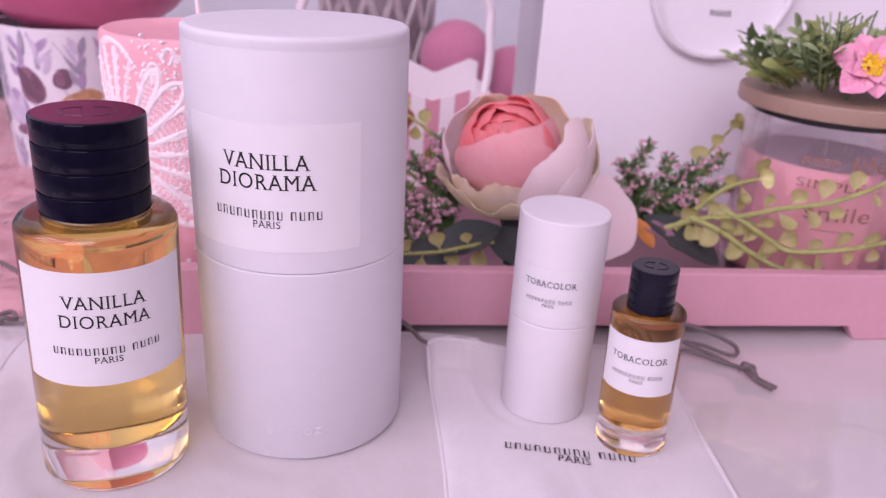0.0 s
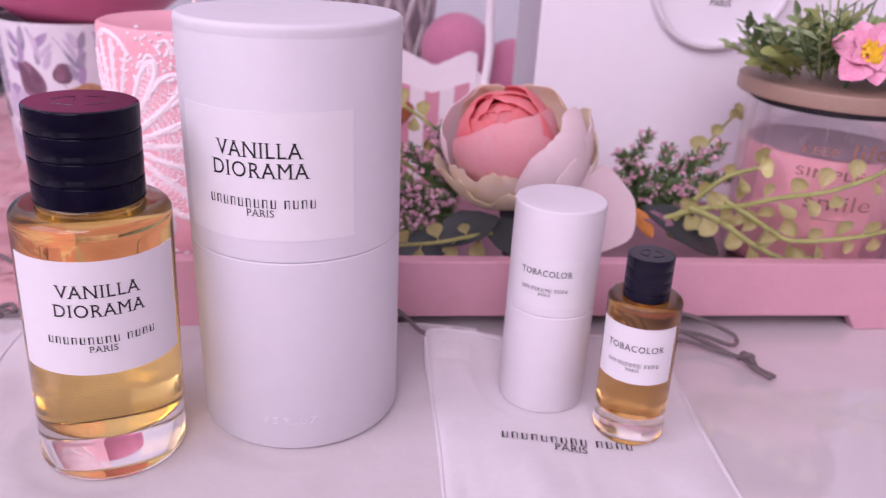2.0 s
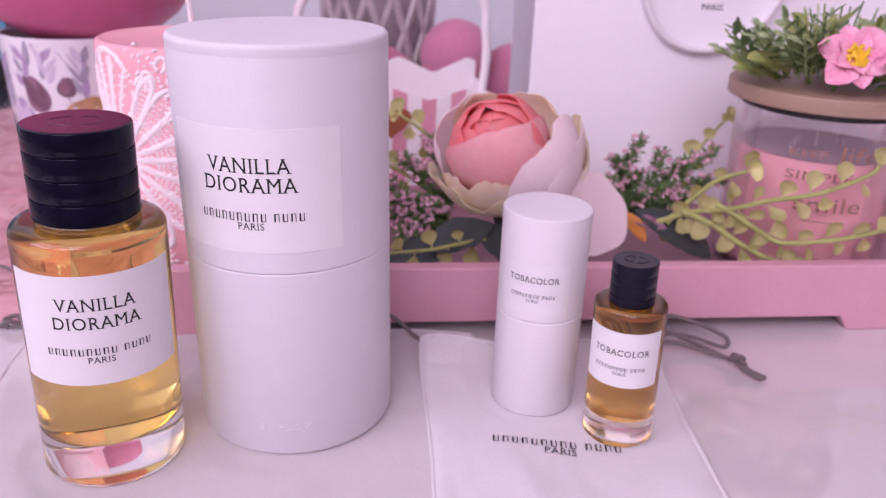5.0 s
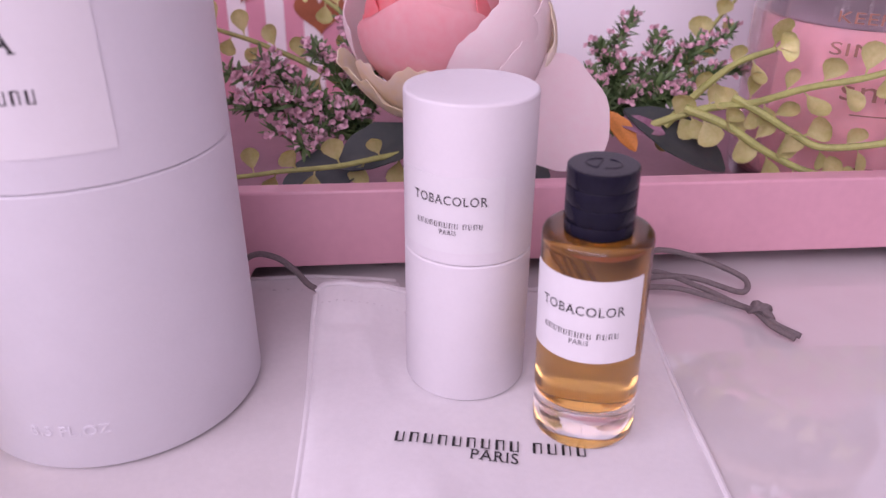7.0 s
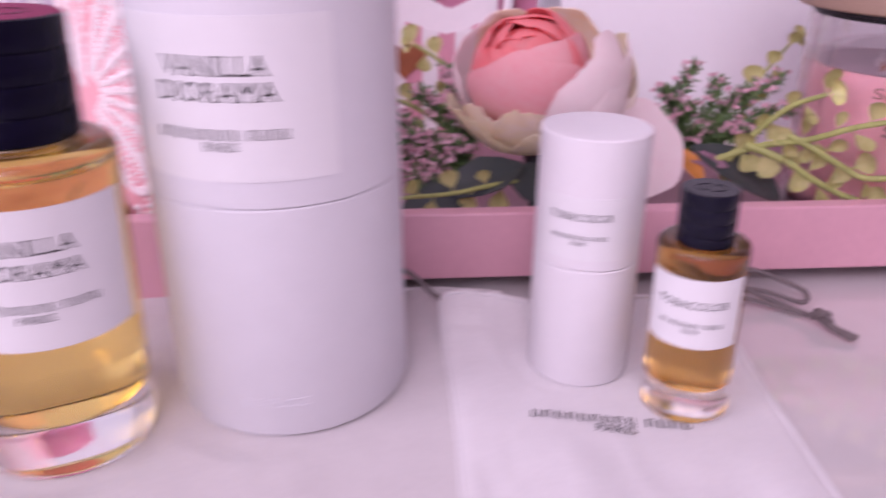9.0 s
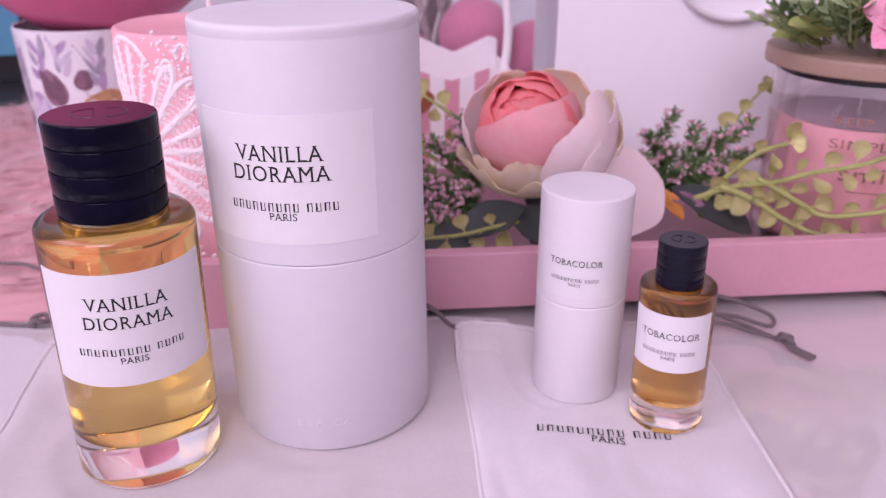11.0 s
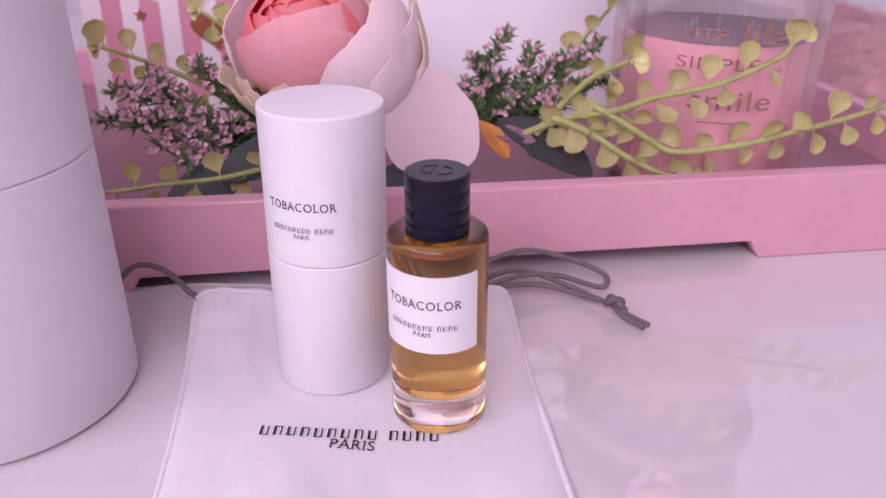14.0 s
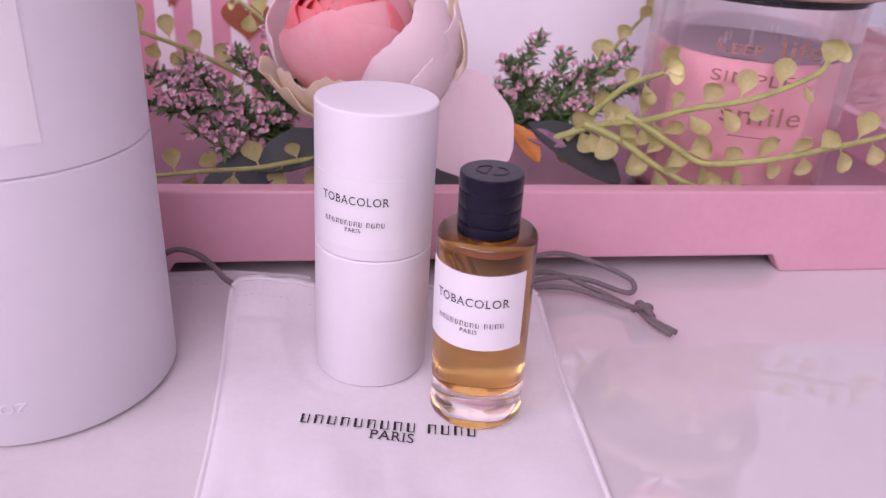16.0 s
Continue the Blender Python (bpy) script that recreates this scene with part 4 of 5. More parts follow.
zigzag_wall(0.0, KX1 - KX0, 0.0, 0.0735, 0.0840, 0.066, 0.758, lambda k: M_BOX_PINK if k % 2 else M_BOX_WHITE, 0.0012, "stripe")
zigzag_wall(0.0, KX1 - KX0, KY1 - KY0, 0.0775, 0.0925, 0.066, 0.54, lambda k: M_BOX_WHITE, 0.0012, "back_panel", 1)
for x in (0.0, KX1 - KX0):
    part("side_panel", box(x - 0.0006, x + 0.0006, 0.0015, KY1 - KY0 - 0.0015, 0, 0.074), M_BOX_WHITE, crate, smooth=False)
part("bottom", box(0.001, KX1 - KX0 - 0.001, 0.002, KY1 - KY0 - 0.001, 0, 0.001), M_BOX_WHITE, crate, smooth=False)
mid_y = (KY1 - KY0) * 0.55
part("handle", tube([(KX1 - KX0 - 0.003, mid_y, 0.06), (KX1 - KX0 + 0.001, mid_y, 0.09), (KX1 - KX0, mid_y, 0.12), (KX1 - KX0 - 0.010, mid_y, 0.155), (0.084, mid_y, 0.185), (0.02, mid_y, 0.155), (0.0045, mid_y, 0.12), (0.003, mid_y, 0.06)], 0.0042, 10), M_BOX_WHITE, crate, "white loop handle")


def sticker(x, z, pts, mat, label):
    bm = bmesh.new()
    bm.faces.new([bm.verts.new((x + u, -0.0016, z + v)) for u, v in pts])
    ext = bmesh.ops.extrude_face_region(bm, geom=list(bm.faces))["geom"]
    bmesh.ops.translate(bm, vec=(0, 0.001, 0), verts=[g for g in ext if isinstance(g, bmesh.types.BMVert)])
    bmesh.ops.recalc_face_normals(bm, faces=bm.faces)
    part("sticker", bm, mat, crate, label, smooth=False)


heart = [(0.017 * math.sin(t) ** 3, 0.0145 * (0.8125 * math.cos(t) - 0.3125 * math.cos(2 * t) - 0.125 * math.cos(3 * t) - 0.0625 * math.cos(4 * t))) for t in (2 * math.pi * k / 28 for k in range(28))]
sticker(0.084, 0.056, heart, M_BROWN, "brown heart")
star = [((0.0042 if k % 2 == 0 else 0.0018) * math.sin(math.pi * k / 5), (0.0042 if k % 2 == 0 else 0.0018) * math.cos(math.pi * k / 5)) for k in range(10)]
sticker(0.074, 0.0745, star, M_BROWN, "small brown star")
sticker(0.036, 0.066, star, M_BROWN, "small brown star")

# ---- far things ----
for x, y, r, z in ((0.128, 0.90, 0.040, 0.092), (0.197, 0.92, 0.038, 0.066), (0.045, 0.93, 0.040, 0.060)):
    ball = thing("decorative_ball", (x, y, TOP), "dusty pink velvet ball standing behind the tray", "ball", "pink balls behind the tray")
    bm = lathe([(0, z - r)] + [(r * math.sin(a), z - r * math.cos(a)) for a in (math.pi * k / 16 for k in range(1, 16))] + [(0, z + r)], 32)
    part("ball", bm, M_PINKBALL, ball)
    part("stand", lathe([(0, 0), (r * 0.6, 0), (r * 0.62, 0.004), (r * 0.2, max(0.006, z - r * 0.98)), (0, max(0.0061, z - r * 0.97))], 24), M_BOX_WHITE, ball, "low white foot")

vase = thing("lattice_vase", (0.045, 0.985, TOP), "smoky grey lattice-cut vase behind the striped box", "vase")
VR, VH = 0.068, 0.24
part("body", lathe([(0, 0), (VR * 0.7, 0), (VR * 0.85, 0.03), (VR * 0.95, 0.12), (VR * 0.98, VH), (VR * 0.92, VH), (VR * 0.88, 0.12), (VR * 0.7, 0.02), (0, 0.015)], 48), M_CRYSTAL, vase)
for k in range(14):
    for s in (-1, 1):
        a0 = 2 * math.pi * k / 14
        pts = [((VR * (0.86 + 0.13 * t)) * math.sin(a0 + s * 1.1 * t), -(VR * (0.86 + 0.13 * t)) * math.cos(a0 + s * 1.1 * t), 0.03 + 0.2 * t) for t in (j / 5 for j in range(6))]
        part("lattice_bar", tube(pts, 0.0048, 6, steps=3), M_LATTICE, vase, "silvery raised bar")

monitor = thing("monitor", pose(-0.60, 1.05, TOP, 0, 0, 14), "black-edged screen standing far back on the table", "screen")
part("case", box(-0.2, 0.2, 0, 0.02, 0.012, 0.32, 0.003), M_BLACK, monitor, smooth=False)
part("screen", box(-0.19, 0.19, -0.002, 0.001, 0.048, 0.31), M_SCREEN, monitor, "blue and green lit picture", smooth=False)
part("foot", box(-0.19, 0.19, -0.12, 0.10, 0, 0.014, 0.004), M_BLACK, monitor, smooth=False)
part("neck", box(-0.02, 0.02, 0.0, 0.012, 0.006, 0.06, 0.002), M_BLACK, monitor, smooth=False)


def plush(name, x0, x1, y0, y1, height, seed, label):
    """A heap of soft plush cloth with strands along its folds."""
    ob = thing(name, (0, 0, TOP), label, "throw")
    bm, nx, ny = bmesh.new(), 80, 90
    rows_ = []
    for j in range(ny + 1):
        r = []
        for i in range(nx + 1):
            u, v = i / nx, j / ny
            x, y = x0 + (x1 - x0) * u, y0 + (y1 - y0) * v
            e = min(u, 1 - u, v, 1 - v)
            z = height * (1 - math.exp(-e / 0.08)) * (0.75 + 0.5 * rough_noise(x * 7, y * 9, seed))
            z += 0.006 * (1 - math.exp(-e / 0.03)) * rough_noise(x * 18, y * 60, seed + 2) + 0.0015 * rough_noise(x * 50, y * 240, seed + 3)
            x += 0.02 * rough_noise(v * 5, seed) * (1 if i in (0, nx) else 0.4)
            y += 0.018 * rough_noise(u * 6, seed + 5)
            r.append(bm.verts.new((x, y, max(z, 0.0006))))
        rows_.append(r)
    for a, b in zip(rows_, rows_[1:]):
        for i in range(nx):
            bm.faces.new((a[i], a[i + 1], b[i + 1], b[i]))
    part("cloth", bm, M_FUR, ob)
    hairs = bmesh.new()
    rr = random.Random(seed)
    for _ in range(5200):
        j, i = rr.randrange(4, ny - 3), rr.randrange(3, nx - 3)
        p = Vector((x0 + (x1 - x0) * i / nx, y0 + (y1 - y0) * j / ny, 0))
        u, v = i / nx, j / ny
        e = min(u, 1 - u, v, 1 - v)
        p.z = height * (1 - math.exp(-e / 0.08)) * (0.75 + 0.5 * rough_noise(p.x * 7, p.y * 9, seed)) + 0.002
        way = Vector((rr.uniform(0.6, 1.0), rr.uniform(-0.7, 0.3), rr.uniform(-0.1, 0.35))) * rr.uniform(0.010, 0.026)
        side = Vector((-way.y, way.x, 0)).normalized() * 0.0007
        a, b, c = p + side, p - side, p + way
        m2 = p + way * 0.5 + Vector((0, 0, 0.002))
        vs = [hairs.verts.new(q) for q in (a, b, m2 - side * 0.7, m2 + side * 0.7, c)]
        hairs.faces.new((vs[0], vs[1], vs[2], vs[3])), hairs.faces.new((vs[3], vs[2], vs[4]))
    tagged(part("plush_fur", hairs, M_FUR, ob, "long pink pile"), kind="stuff")
    return ob


plush("plush_throw", -0.62, -0.150, 0.468, 1.02, 0.016, 3, "pink long-pile plush throw lying on the table beside the tray")
plush("plush_throw", 0.40, 0.78, 0.56, 0.95, 0.050, 8, "heaped pink plush throw behind the jar candle")

# ---- artificial flowers in the tray ----
ROSE = Vector((0.110, 0.497, 0.040))
HEAD = Vector((-0.0080, -0.003, 0.0590))
rose = thing("artificial_rose", ROSE, "large fabric rose, coral heart with blush and cream outer petals", "flower")
AX = Vector((-0.35, -0.68, 0.64)).normalized()
SIDE, LIFT, NEAR = Vector((0.98, -0.20, 0.0)), Vector((0.05, 0.24, 0.97)), Vector((-0.20, -0.94, 0.25))


def around(deg):
    """A way out from the rose's axis; 0 points to the right, 90 away from the viewer."""
    right = (Vector((1, 0, 0)) - AX * AX.x).normalized()
    back = AX.cross(right)
    return right * math.cos(radians(deg)) + back * math.sin(radians(deg))


def globe_petal(a, r, open_, half, mat, seed, flare=0.0, squash=1.0, notch=0.0, low=150, shift=0.0, wave=1.0, off=(0, 0, 0)):
    """A petal cut from a globe near the bloom's heart; open_: how far its rim stays from the axis, in degrees."""
    rr_ = random.Random(seed)
    k1, k2, k3 = (rr_.uniform(0, 6.3) for _ in range(3))
    heart = HEAD + SIDE * off[0] + LIFT * off[1] + NEAR * off[2]
    bm, nu, nv = bmesh.new(), 26, 18
    grid = []
    for j in range(nv + 1):
        v = j / nv
        row = []
        for i in range(nu + 1):
            u = 2 * i / nu - 1
            rim = open_ + 9 * u * u * abs(u) * (1 + notch) + wave * (2.2 * math.sin(u * 3.2 + k1) + 1.2 * math.sin(u * 7 + k2) + 0.7 * math.sin(u * 19 + k3))
            th = low + (rim - low) * v
            w = half * math.sin(min(1.0, 0.25 + v * 0.95) * math.pi / 2)
            if v > 0.75:
                w *= 1 - 0.22 * ((v - 0.75) / 0.25) ** 2
            az = a + u * w + shift * v
            rad = r * (1 + 0.035 * math.sin(u * 4 + k3) * v) + flare * max(0.0, v - 0.62) ** 2 * 6 + 0.0010 * wave * math.sin(u * 9 + k2) * max(0, v - 0.6)
            d = AX * math.cos(radians(th)) * squash + around(az) * math.sin(radians(th))
            row.append((bm.verts.new(heart + d * rad), bm.verts.new(heart + d * (rad - 0.0005))))
        grid.append(row)
    for p, q in zip(grid, grid[1:]):
        for i in range(nu):
            bm.faces.new((p[i][0], p[i + 1][0], q[i + 1][0], q[i][0]))
            bm.faces.new((q[i][1], q[i + 1][1], p[i + 1][1], p[i][1]))
    ring = [grid[0][i] for i in range(nu)] + [grid[j][nu] for j in range(nv)] + [grid[nv][i] for i in range(nu, 0, -1)] + [grid[j][0] for j in range(nv, 0, -1)]
    for p, q in zip(ring, ring[1:] + ring[:1]):
        bm.faces.new((p[1], q[1], q[0], p[0]))
    bmesh.ops.recalc_face_normals(bm, faces=bm.faces)
    part("petal", bm, mat, rose)


# rolled heart
for k in range(3):
    globe_petal(120 * k + 30, 0.0165 + 0.0008 * k, 6, 80, M_PETAL_IN, k, 0.0, 1.45, wave=0.25)
for k in range(3):
    globe_petal(120 * k + 85, 0.0215 + 0.0008 * k, 12, 76, M_PETAL_IN, 10 + k, 0.0, 1.24, wave=0.3, notch=0.8)
for k, (a, h) in enumerate(((140, 62), (60, 66), (215, 62), (-80, 68))):
    globe_petal(a, 0.0262 + 0.0008 * k, 24 if k < 2 else 20, h, M_PETAL_IN, 20 + k, 0.0, 1.12, wave=0.4, notch=1.0)
# the globe of coral petals
globe_petal(85, 0.0295, 40, 70, M_PETAL_IN, 33, 0.0, 1.06, wave=0.5)
globe_petal(172, 0.0302, 36, 58, M_PETAL_IN, 32, 0.0, 1.04, wave=0.5, notch=1.0)
globe_petal(24, 0.0312, 46, 62, M_PETAL_IN, 34, 0.001, 1.03, wave=0.5)
globe_petal(-125, 0.0308, 32, 64, M_PETAL_IN, 35, 0.0, 1.03, notch=1.4, wave=0.5)
globe_petal(-52, 0.0322, 15, 74, M_PETAL_MID, 31, 0.0, 1.01, notch=3.2, wave=0.3)
globe_petal(-98, 0.0338, 12, 74, M_PETAL_MID, 36, 0.0, 1.02, notch=2.0, wave=0.3)
# outer petals
globe_petal(100, 0.0335, 68, 40, M_PETAL_PEACH, 42, 0.0, 1.0, off=(-0.004, 0.000, -0.004), wave=1.7)
globe_petal(46, 0.0370, 68, 54, M_PETAL_PEACH, 41, 0.0, 0.95, off=(0.008, -0.002, -0.006), wave=1.7)
globe_petal(148, 0.0358, 62, 58, M_PETAL_OUT, 45, 0.0, 1.0, off=(-0.0050, -0.001, -0.005), wave=1.3)
globe_petal(0, 0.0405, 76, 38, M_PETAL_CREAM, 50, 0.0, 0.95, notch=0.6, off=(0.0165, -0.003, -0.008))
globe_petal(-40, 0.0405, 38, 60, M_PETAL_OUT, 43, 0.0, 0.88, notch=0.0, off=(0.0105, -0.002, -0.004), wave=0.6)
globe_petal(-34, 0.0430, 62, 52, M_PETAL_OUT, 46, 0.0, 0.86, off=(0.012, -0.003, -0.007))
globe_petal(-112, 0.0352, 50, 50, M_PETAL_CREAM, 47, 0.003, 0.94, off=(-0.003, -0.0070, -0.003), wave=1.8)
globe_petal(-142, 0.0358, 63, 44, M_PETAL_CREAM, 48, 0.003, 0.92, off=(-0.0065, -0.0085, -0.005), wave=1.6)
globe_petal(-75, 0.0370, 68, 42, M_PETAL_CREAM, 49, 0.002, 0.88, off=(0.002, -0.009, -0.006))
# one broad outer petal fallen open beside the small box
def flat_petal(centre, right, up, half_w, half_h, cup, mat, seed):
    c, right, up = Vector(centre), Vector(right).normalized(), Vector(up)
    up = (up - right * up.dot(right)).normalized()
    nrm = right.cross(up)
    rr_ = random.Random(seed)
    ph = rr_.uniform(0, 6.3)
    bm = bmesh.new()
    mid = bm.verts.new(c)
    rings = []
    for j in range(1, 8):
        q = j / 7
        ring = []
        for i in range(36):
            t = 2 * math.pi * i / 36
            edge = 1 + 0.05 * math.sin(3 * t + ph) + 0.025 * math.sin(7 * t + ph * 2)
            p = c + right * (half_w * q * edge * math.cos(t)) + up * (half_h * q * edge * math.sin(t)) - nrm * (cup * q * q * (0.6 + 0.4 * math.cos(2 * t)))
            ring.append(bm.verts.new(p))
        rings.append(ring)
    for i in range(36):
        bm.faces.new((mid, rings[0][i], rings[0][(i + 1) % 36]))
    for p, q in zip(rings, rings[1:]):
        for i in range(36):
            bm.faces.new((p[i], q[i], q[(i + 1) % 36], p[(i + 1) % 36]))
    bmesh.ops.solidify(bm, geom=list(bm.faces), thickness=0.0006)
    return part("petal", bm, mat, rose)


flat_petal(Vector((0.156, 0.469, 0.062)) - ROSE, (0.9, 0.1, 0.25), (-0.15, 0.35, 0.8), 0.0235, 0.027, -0.006, M_PETAL_OUT, 5)
bud = lathe([(0, -0.020), (0.012, -0.016), (0.0200, -0.002), (0.0195, 0.010), (0.0150, 0.0195), (0.0080, 0.0242), (0, 0.0252)], 24)
bmesh.ops.transform(bud, matrix=Matrix.Translation(HEAD) @ AX.to_track_quat("Z", "Y").to_matrix().to_4x4(), verts=bud.verts)
part("bud", bud, M_PETAL_IN, rose, "tightly rolled coral heart")
part("sepal_base", lathe([(0, -0.022), (0.004, -0.020), (0.006, 0.0), (0.011, 0.020), (0.006, 0.026), (0, 0.026)], 20), M_DARKLEAF, rose, "dark green base of the bloom")


def leaf_blade(bm, root, way, up, length, width, fold=0.15, droop=0.1):
    """A simple leaf with a raised fold along its middle."""
    way, up = Vector(way).normalized(), Vector(up)
    side = way.cross(up).normalized()
    up = side.cross(way).normalized()
    prof = ((0.0, 0.10), (0.2, 0.62), (0.45, 1.0), (0.72, 0.86), (0.9, 0.5), (1.0, 0.08))
    rows_ = []
    for t, w in prof:
        c = Vector(root) + way * (length * t) - up * (droop * length * t * t)
        rows_.append([bm.verts.new(c + side * (s * width * w) + up * (abs(s) * fold * width * w)) for s in (-1, -0.5, 0, 0.5, 1)])
    for a, b in zip(rows_, rows_[1:]):
        for k in range(4):
            bm.faces.new((a[k], a[k + 1], b[k + 1], b[k]))


def paddle(bm, root, way, up, length, width):
    """A small rounded spoon-shaped leaf on a short stalk."""
    way = Vector(way).normalized()
    side = way.cross(Vector(up)).normalized()
    nrm = side.cross(way).normalized()
    prof = ((0.0, 0.06), (0.25, 0.10), (0.4, 0.5), (0.6, 0.92), (0.78, 1.0), (0.92, 0.72), (1.0, 0.25))
    rows_ = []
    for t, w in prof:
        c = Vector(root) + way * (length * t)
        rows_.append([bm.verts.new(c + side * (s * width * w) - nrm * ((1 - s * s) * 0.34 * width * w)) for s in (-1, -0.6, -0.2, 0.2, 0.6, 1)])
    for a, b in zip(rows_, rows_[1:]):
        for k in range(5):
            bm.faces.new((a[k], a[k + 1], b[k + 1], b[k]))


def vine(points, seed, r=0.0014, gap=0.0072, size=0.0142, label="yellow-green plastic vine with small round leaves, lying in the tray"):
    root = Vector(points[0])
    ob = thing("artificial_vine", root, label, "artificial plant", "vines in the tray")
    pts = [Vector(p) - root for p in points]
    part("stem", tube(pts, r * 1.2, 8, taper=0.6), M_VINE, ob, "yellow-green stem")
    line, rr_ = spline(pts, 10), random.Random(seed)
    dist, side = 0.0, 1
    for a, b in zip(line, line[1:]):
        dist += (b - a).length
        if dist > gap:
            dist, side = rr_.uniform(-0.003, 0.002), -side
            way = (b - a).normalized()
            up = Vector((0, 0, 1))
            away = (up * side * rr_.uniform(0.7, 1.1) + way * rr_.uniform(0.1, 0.7) + Vector((0, rr_.uniform(-0.6, 0.3), 0))).normalized()
            face = Vector((rr_.uniform(-0.5, 0.5), -1, rr_.uniform(-0.1, 0.7)))
            bm = bmesh.new()
            s = size * rr_.uniform(0.75, 1.15)
            paddle(bm, b, away, face, s, s * rr_.uniform(0.31, 0.42))
            bmesh.ops.solidify(bm, geom=list(bm.faces), thickness=0.0005)
            part("leaf", bm, M_LEAF, ob)
    bm = bmesh.new()
    for s in (-1, 0, 1):
        paddle(bm, line[-1], (line[-1] - line[-3]).normalized() + Vector((0, 0, 0.6 * s)), (0.1, -1, 0.3), size * 0.7, size * 0.28)
    part("leaf", bm, M_LEAF, ob)
    return ob


vine([(0.215, 0.485, 0.050), (0.228, 0.482, 0.067), (0.241, 0.476, 0.082), (0.254, 0.466, 0.091)], 1, 0.0018)
vine([(0.205, 0.488, 0.048), (0.229, 0.478, 0.060), (0.247, 0.464, 0.067), (0.262, 0.448, 0.078), (0.284, 0.4345, 0.087), (0.310, 0.431, 0.099), (0.316, 0.430, 0.107)], 2, 0.0017)
vine([(0.240, 0.470, 0.068), (0.252, 0.460, 0.062), (0.264, 0.454, 0.055), (0.275, 0.446, 0.051), (0.300, 0.4345, 0.057), (0.330, 0.432, 0.064), (0.357, 0.432, 0.070), (0.385, 0.434, 0.078), (0.405, 0.440, 0.088)], 3, 0.0016)
vine([(0.222, 0.480, 0.060), (0.238, 0.468, 0.055), (0.253, 0.460, 0.046), (0.268, 0.453, 0.039), (0.282, 0.446, 0.036)], 4, 0.0019)
vine([(0.236, 0.520, 0.050), (0.242, 0.530, 0.066), (0.254, 0.540, 0.082), (0.266, 0.546, 0.094), (0.277, 0.55, 0.104)], 5, 0.0012)
vine([(0.070, 0.515, 0.055), (0.047, 0.530, 0.069), (0.018, 0.545, 0.079), (-0.007, 0.56, 0.084)], 6, 0.0015)
vine([(0.080, 0.530, 0.075), (0.075, 0.540, 0.081), (0.057, 0.56, 0.094), (0.045, 0.572, 0.100)], 7, 0.0014)
vine([(0.092, 0.470, 0.046), (0.074, 0.462, 0.046), (0.056, 0.456, 0.045), (0.033, 0.452, 0.045), (0.013, 0.452, 0.043), (-0.012, 0.455, 0.042)], 8, 0.0012)


def heather(name, root, tips, seed, label, bloom=2, from_=0.3):
    ob = thing(name, root, label, "artificial plant")
    rr_ = random.Random(seed)
    root = Vector(root)
    green, buds = bmesh.new(), bmesh.new()
    for tip in tips:
        t = Vector(tip) - root
        mid = t * 0.5 + Vector((rr_.uniform(-0.006, 0.006), rr_.uniform(-0.004, 0.004), 0.006))
        part("stem", tube([(0, 0, 0), mid, t], 0.0008, 6, taper=0.5, steps=5), M_GREEN, ob, "thin green stem")
        line = spline([(0, 0, 0), mid, t], 14)
        for k, c in enumerate(line[5:]):
            f = k / (len(line) - 5)
            for _ in range(8):
                d = Vector((rr_.uniform(-1, 1), rr_.uniform(-1, 1), rr_.uniform(-0.5, 1))).normalized()
                leaf_blade(green, c, d + (line[-1] - line[0]).normalized() * 0.5, (0.2, -0.3, 1), rr_.uniform(0.005, 0.010), rr_.uniform(0.0006, 0.0012))
            if f > from_:
                for _ in range(bloom):
                    d = Vector((rr_.uniform(-1, 1), rr_.uniform(-1, 1), rr_.uniform(-0.4, 1))).normalized()
                    q = c + d * rr_.uniform(0.003, 0.0085)
                    for _p in range(4):
                        w = Vector((rr_.uniform(-1, 1), rr_.uniform(-1, 1), rr_.uniform(-0.2, 1))).normalized()
                        leaf_blade(buds, q, w, (0.3, -1, 0.2), 0.0030, 0.0013, 0.4)
    tagged(part("foliage", green, M_GREEN, ob, "needle-fine green leaves"), kind="stuff")
    tagged(part("bloom", buds, M_HEATHER, ob, "tiny lilac-pink florets"), kind="stuff")
    return ob


heather("artificial_heather", (0.072, 0.505, 0.040), [(0.004, 0.52, 0.070), (0.020, 0.53, 0.074), (0.045, 0.53, 0.080), (0.063, 0.54, 0.090), (0.014, 0.50, 0.058), (0.036, 0.495, 0.062), (0.028, 0.488, 0.050), (0.052, 0.492, 0.056), (0.063, 0.525, 0.080), (-0.006, 0.505, 0.060), (0.040, 0.478, 0.046)], 5,
        "sprig of lilac-pink artificial heather beside the rose")
heather("artificial_heather", (0.195, 0.505, 0.040), [(0.194, 0.535, 0.076), (0.212, 0.54, 0.090), (0.226, 0.535, 0.082), (0.244, 0.53, 0.078), (0.252, 0.52, 0.066), (0.222, 0.515, 0.061), (0.206, 0.525, 0.070), (0.236, 0.508, 0.058), (0.262, 0.530, 0.084), (0.270, 0.522, 0.068), (0.184, 0.520, 0.066), (0.200, 0.500, 0.060)], 6,
        "sprig of green artificial heather with pink florets beside the rose", 1, 0.45)


def big_leaf(name, root, tip, width, mat, label, up=(0, -0.5, 1)):
    ob = thing(name, root, label, "artificial leaf")
    bm = bmesh.new()
    way = Vector(tip) - Vector(root)
    leaf_blade(bm, (0, 0, 0), way, up, way.length, width, 0.25, 0.12)
    bmesh.ops.subdivide_edges(bm, edges=list(bm.edges), cuts=1, smooth=0.4)
    bmesh.ops.solidify(bm, geom=list(bm.faces), thickness=0.0006)
    part("blade", bm, mat, ob)


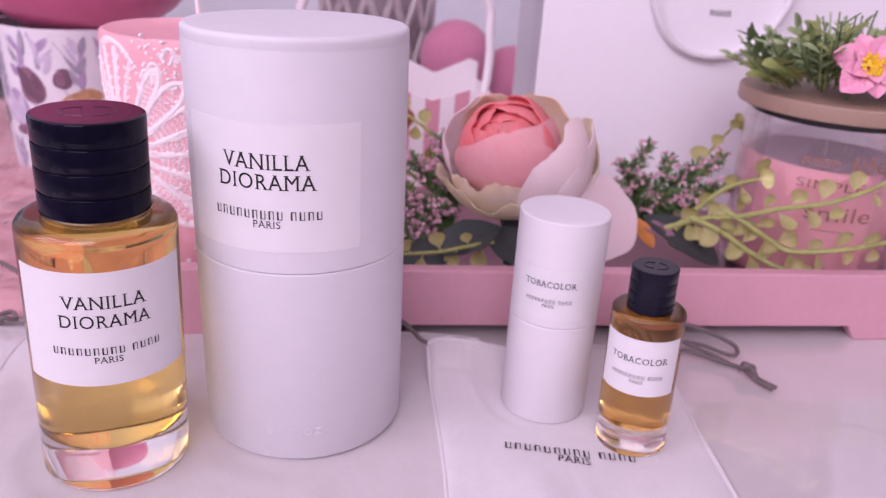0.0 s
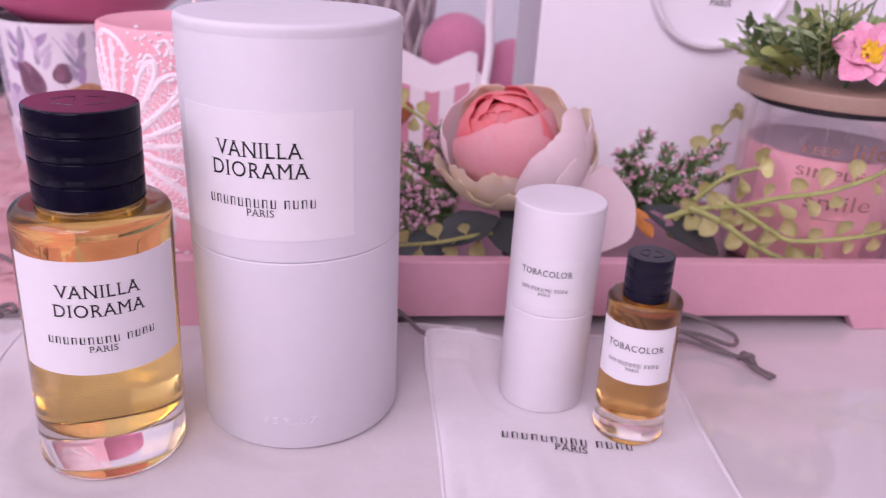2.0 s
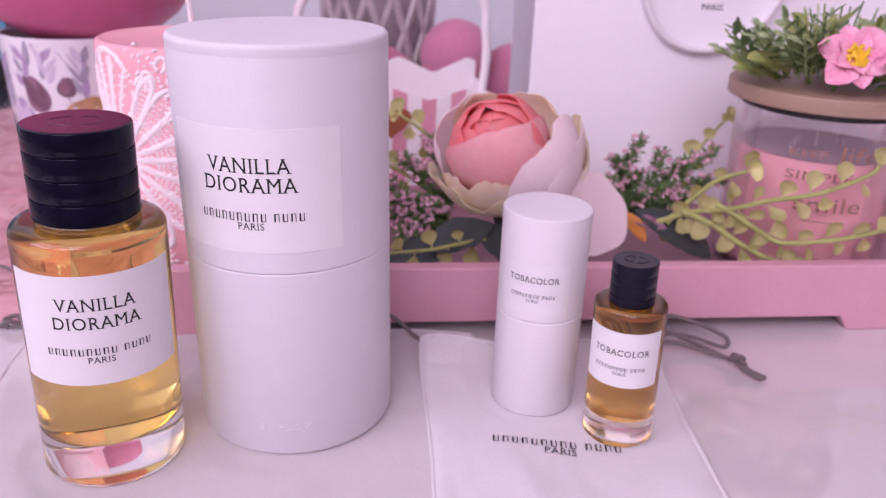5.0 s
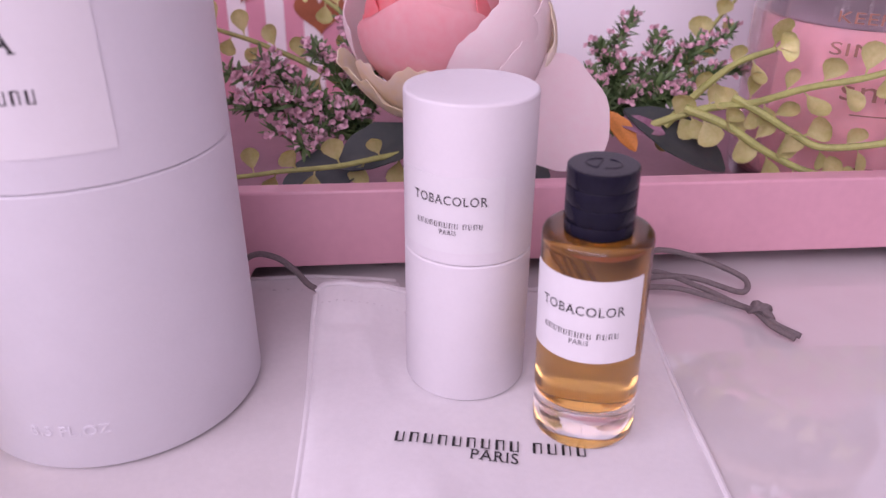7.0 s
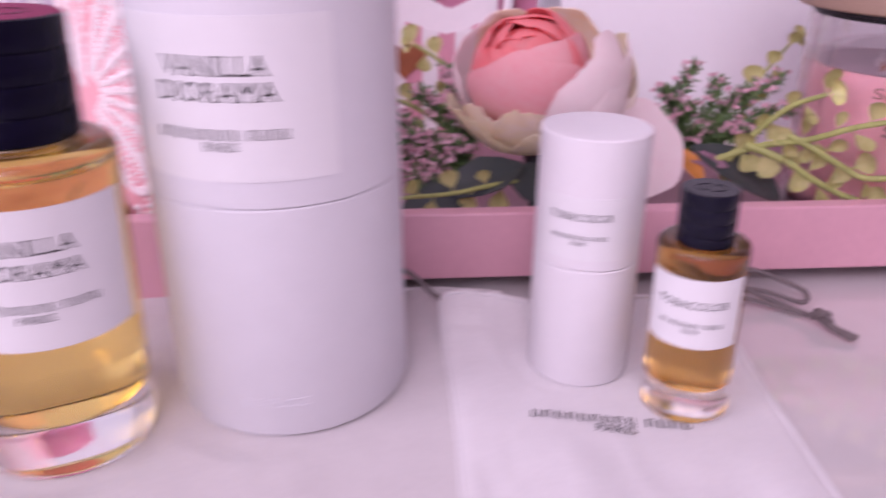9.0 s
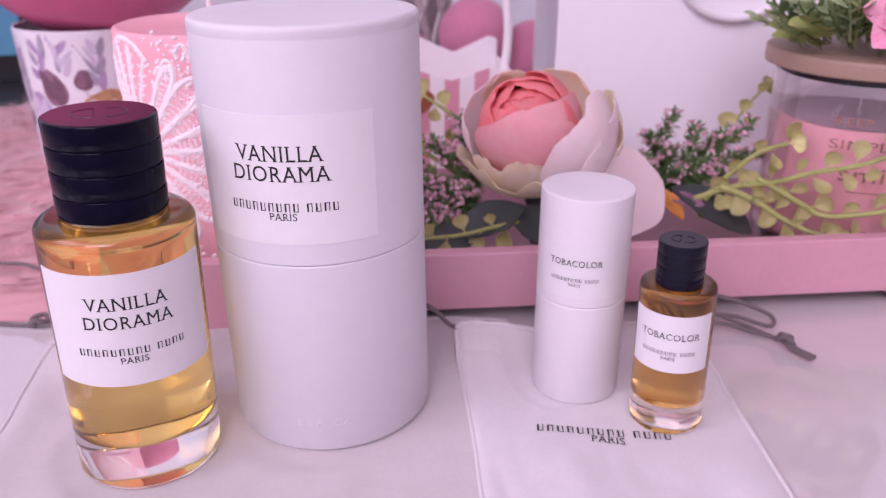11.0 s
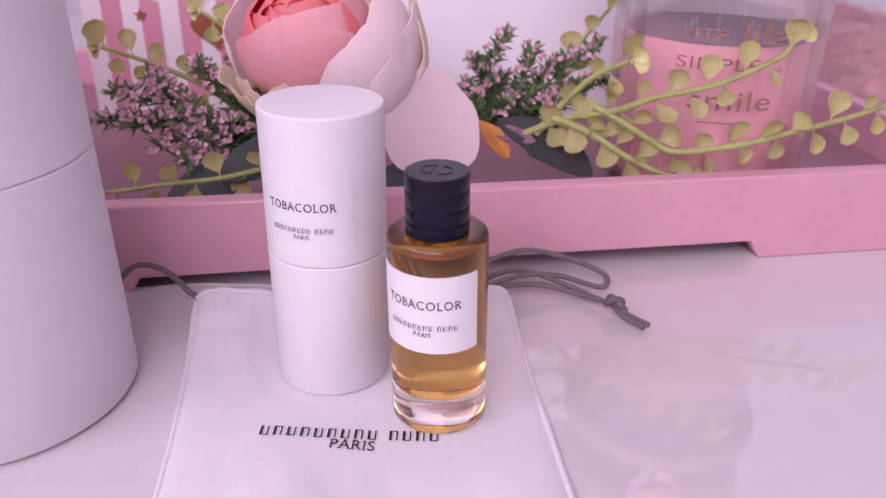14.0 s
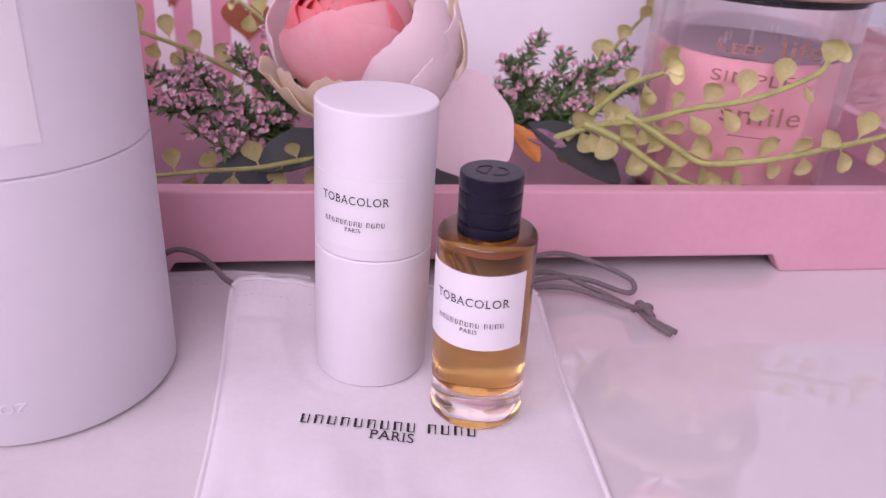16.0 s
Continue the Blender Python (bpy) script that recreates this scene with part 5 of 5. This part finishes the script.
big_leaf("artificial_leaf", (0.098, 0.480, 0.052), (0.056, 0.462, 0.046), 0.013, M_DARKLEAF, "dark slate green fabric leaf under the rose")
big_leaf("artificial_leaf", (0.100, 0.486, 0.050), (0.110, 0.456, 0.038), 0.016, M_DARKLEAF, "dark slate green fabric leaf under the rose")
big_leaf("artificial_leaf", (0.074, 0.478, 0.042), (0.030, 0.460, 0.034), 0.013, M_DARKLEAF, "dark slate green fabric leaf under the rose")
big_leaf("artificial_leaf", (0.196, 0.492, 0.056), (0.245, 0.470, 0.036), 0.015, M_DARKLEAF, "dark slate green fabric leaf beside the jar")
big_leaf("artificial_leaf", (0.150, 0.480, 0.040), (0.135, 0.452, 0.030), 0.012, M_DARKLEAF, "dark slate green fabric leaf under the rose")
big_leaf("artificial_leaf", (0.186, 0.490, 0.057), (0.199, 0.474, 0.043), 0.006, M_ORANGE, "small orange fabric leaf beside the rose")
big_leaf("artificial_leaf", (0.190, 0.488, 0.052), (0.214, 0.480, 0.050), 0.006, M_PLUM, "small plum-red fabric leaf beside the rose")

# ---- greenery and a pink blossom on the jar's lid ----
LZ = J1 + 0.0122
wreath = thing("artificial_greenery", (JX - 0.006, JY - 0.006, LZ - 0.0015), "clump of frosted green plastic leaves on the wooden lid", "artificial plant")
rg = random.Random(31)
mats = (M_GREEN, M_GREY_GREEN, M_FRESH)
for k in range(150):
    a, d = rg.uniform(0, 2 * math.pi), 0.044 * math.sqrt(rg.uniform(0.0, 1.0))
    c = Vector((d * math.cos(a), d * math.sin(a) * 0.75, rg.uniform(0.0, 0.012)))
    way = Vector((math.cos(a) * d / 0.03, math.sin(a) * d / 0.03, rg.uniform(0.35, 1.8))).normalized()
    tall = 0.031 + 0.014 * max(0.0, way.z - 0.6)
    tip_ = Vector(wreath.location) + c + way * tall
    if abs(tip_.x - 0.2960) < 0.020 and tip_.y < 0.462 and tip_.z > LZ + 0.010:
        continue
    bm = bmesh.new()
    for j in range(rg.randrange(4, 8)):
        t = j / 7
        q = c + way * (0.005 + tall * t)
        s = 1 if j % 2 else -1
        w = (way + way.cross(Vector((0, 0.3, 1))).normalized() * s * 0.9).normalized()
        leaf_blade(bm, q, w, (0, -0.4, 1), rg.uniform(0.008, 0.014), rg.uniform(0.0012, 0.0030 + 0.0022 * (k % 3)), 0.2)
    tube([c, c + way * 0.017, c + way * (tall + 0.004)], 0.0006, 5, bm, steps=2)
    part("leaf_spray", bm, mats[k % 3], wreath)
blossom = thing("artificial_blossom", (0.2960, 0.4500, LZ + 0.0215), "bright pink plastic blossom with a yellow centre on the lid", "flower")
FA = Vector((-0.15, -0.86, 0.5)).normalized()
fr = FA.cross(Vector((0, 0, 1))).normalized()
fu = fr.cross(FA)
for k in range(6):
    a = radians(60 * k + 15)
    way = fr * math.cos(a) + fu * math.sin(a) + FA * 0.25
    bm = bmesh.new()
    leaf_blade(bm, FA * 0.001, way, FA, (0.0215, 0.0190, 0.0225)[k % 3], (0.0095, 0.0080, 0.0100)[k % 3], 0.35, 0.18)
    bmesh.ops.subdivide_edges(bm, edges=list(bm.edges), cuts=1, smooth=0.6)
    bmesh.ops.solidify(bm, geom=list(bm.faces), thickness=0.0004)
    part("petal", bm, M_FLOWER, blossom)
for k in range(5):
    # a shorter inner ring of petals
    a = radians(72 * k + 40)
    way = fr * math.cos(a) + fu * math.sin(a) + FA * 0.75
    bm = bmesh.new()
    leaf_blade(bm, FA * 0.0015, way, FA, (0.0125, 0.0145, 0.0110)[k % 3], 0.0058, 0.4, 0.25)
    bmesh.ops.subdivide_edges(bm, edges=list(bm.edges), cuts=1, smooth=0.6)
    bmesh.ops.solidify(bm, geom=list(bm.faces), thickness=0.0004)
    part("petal", bm, M_FLOWER, blossom)
bm = bmesh.new()
for k in range(44):
    a, d = rg.uniform(0, 6.3), rg.uniform(0, 0.0062)
    c = fr * d * math.cos(a) + fu * d * math.sin(a)
    tube([c, c + FA * 0.004, c + FA * 0.007 + (fr * math.cos(a) + fu * math.sin(a)) * 0.002], 0.0011, 6, bm, steps=2)
tagged(part("stamen_tuft", bm, M_YELLOW, blossom, "yellow centre"), kind="stuff")
part("stalk", tube([FA * -0.001, FA * -0.010 + Vector((0, 0, -0.006)), FA * -0.014 + Vector((0, 0.004, -0.0165))], 0.0012, 6), M_GREEN, blossom, "short green stalk")
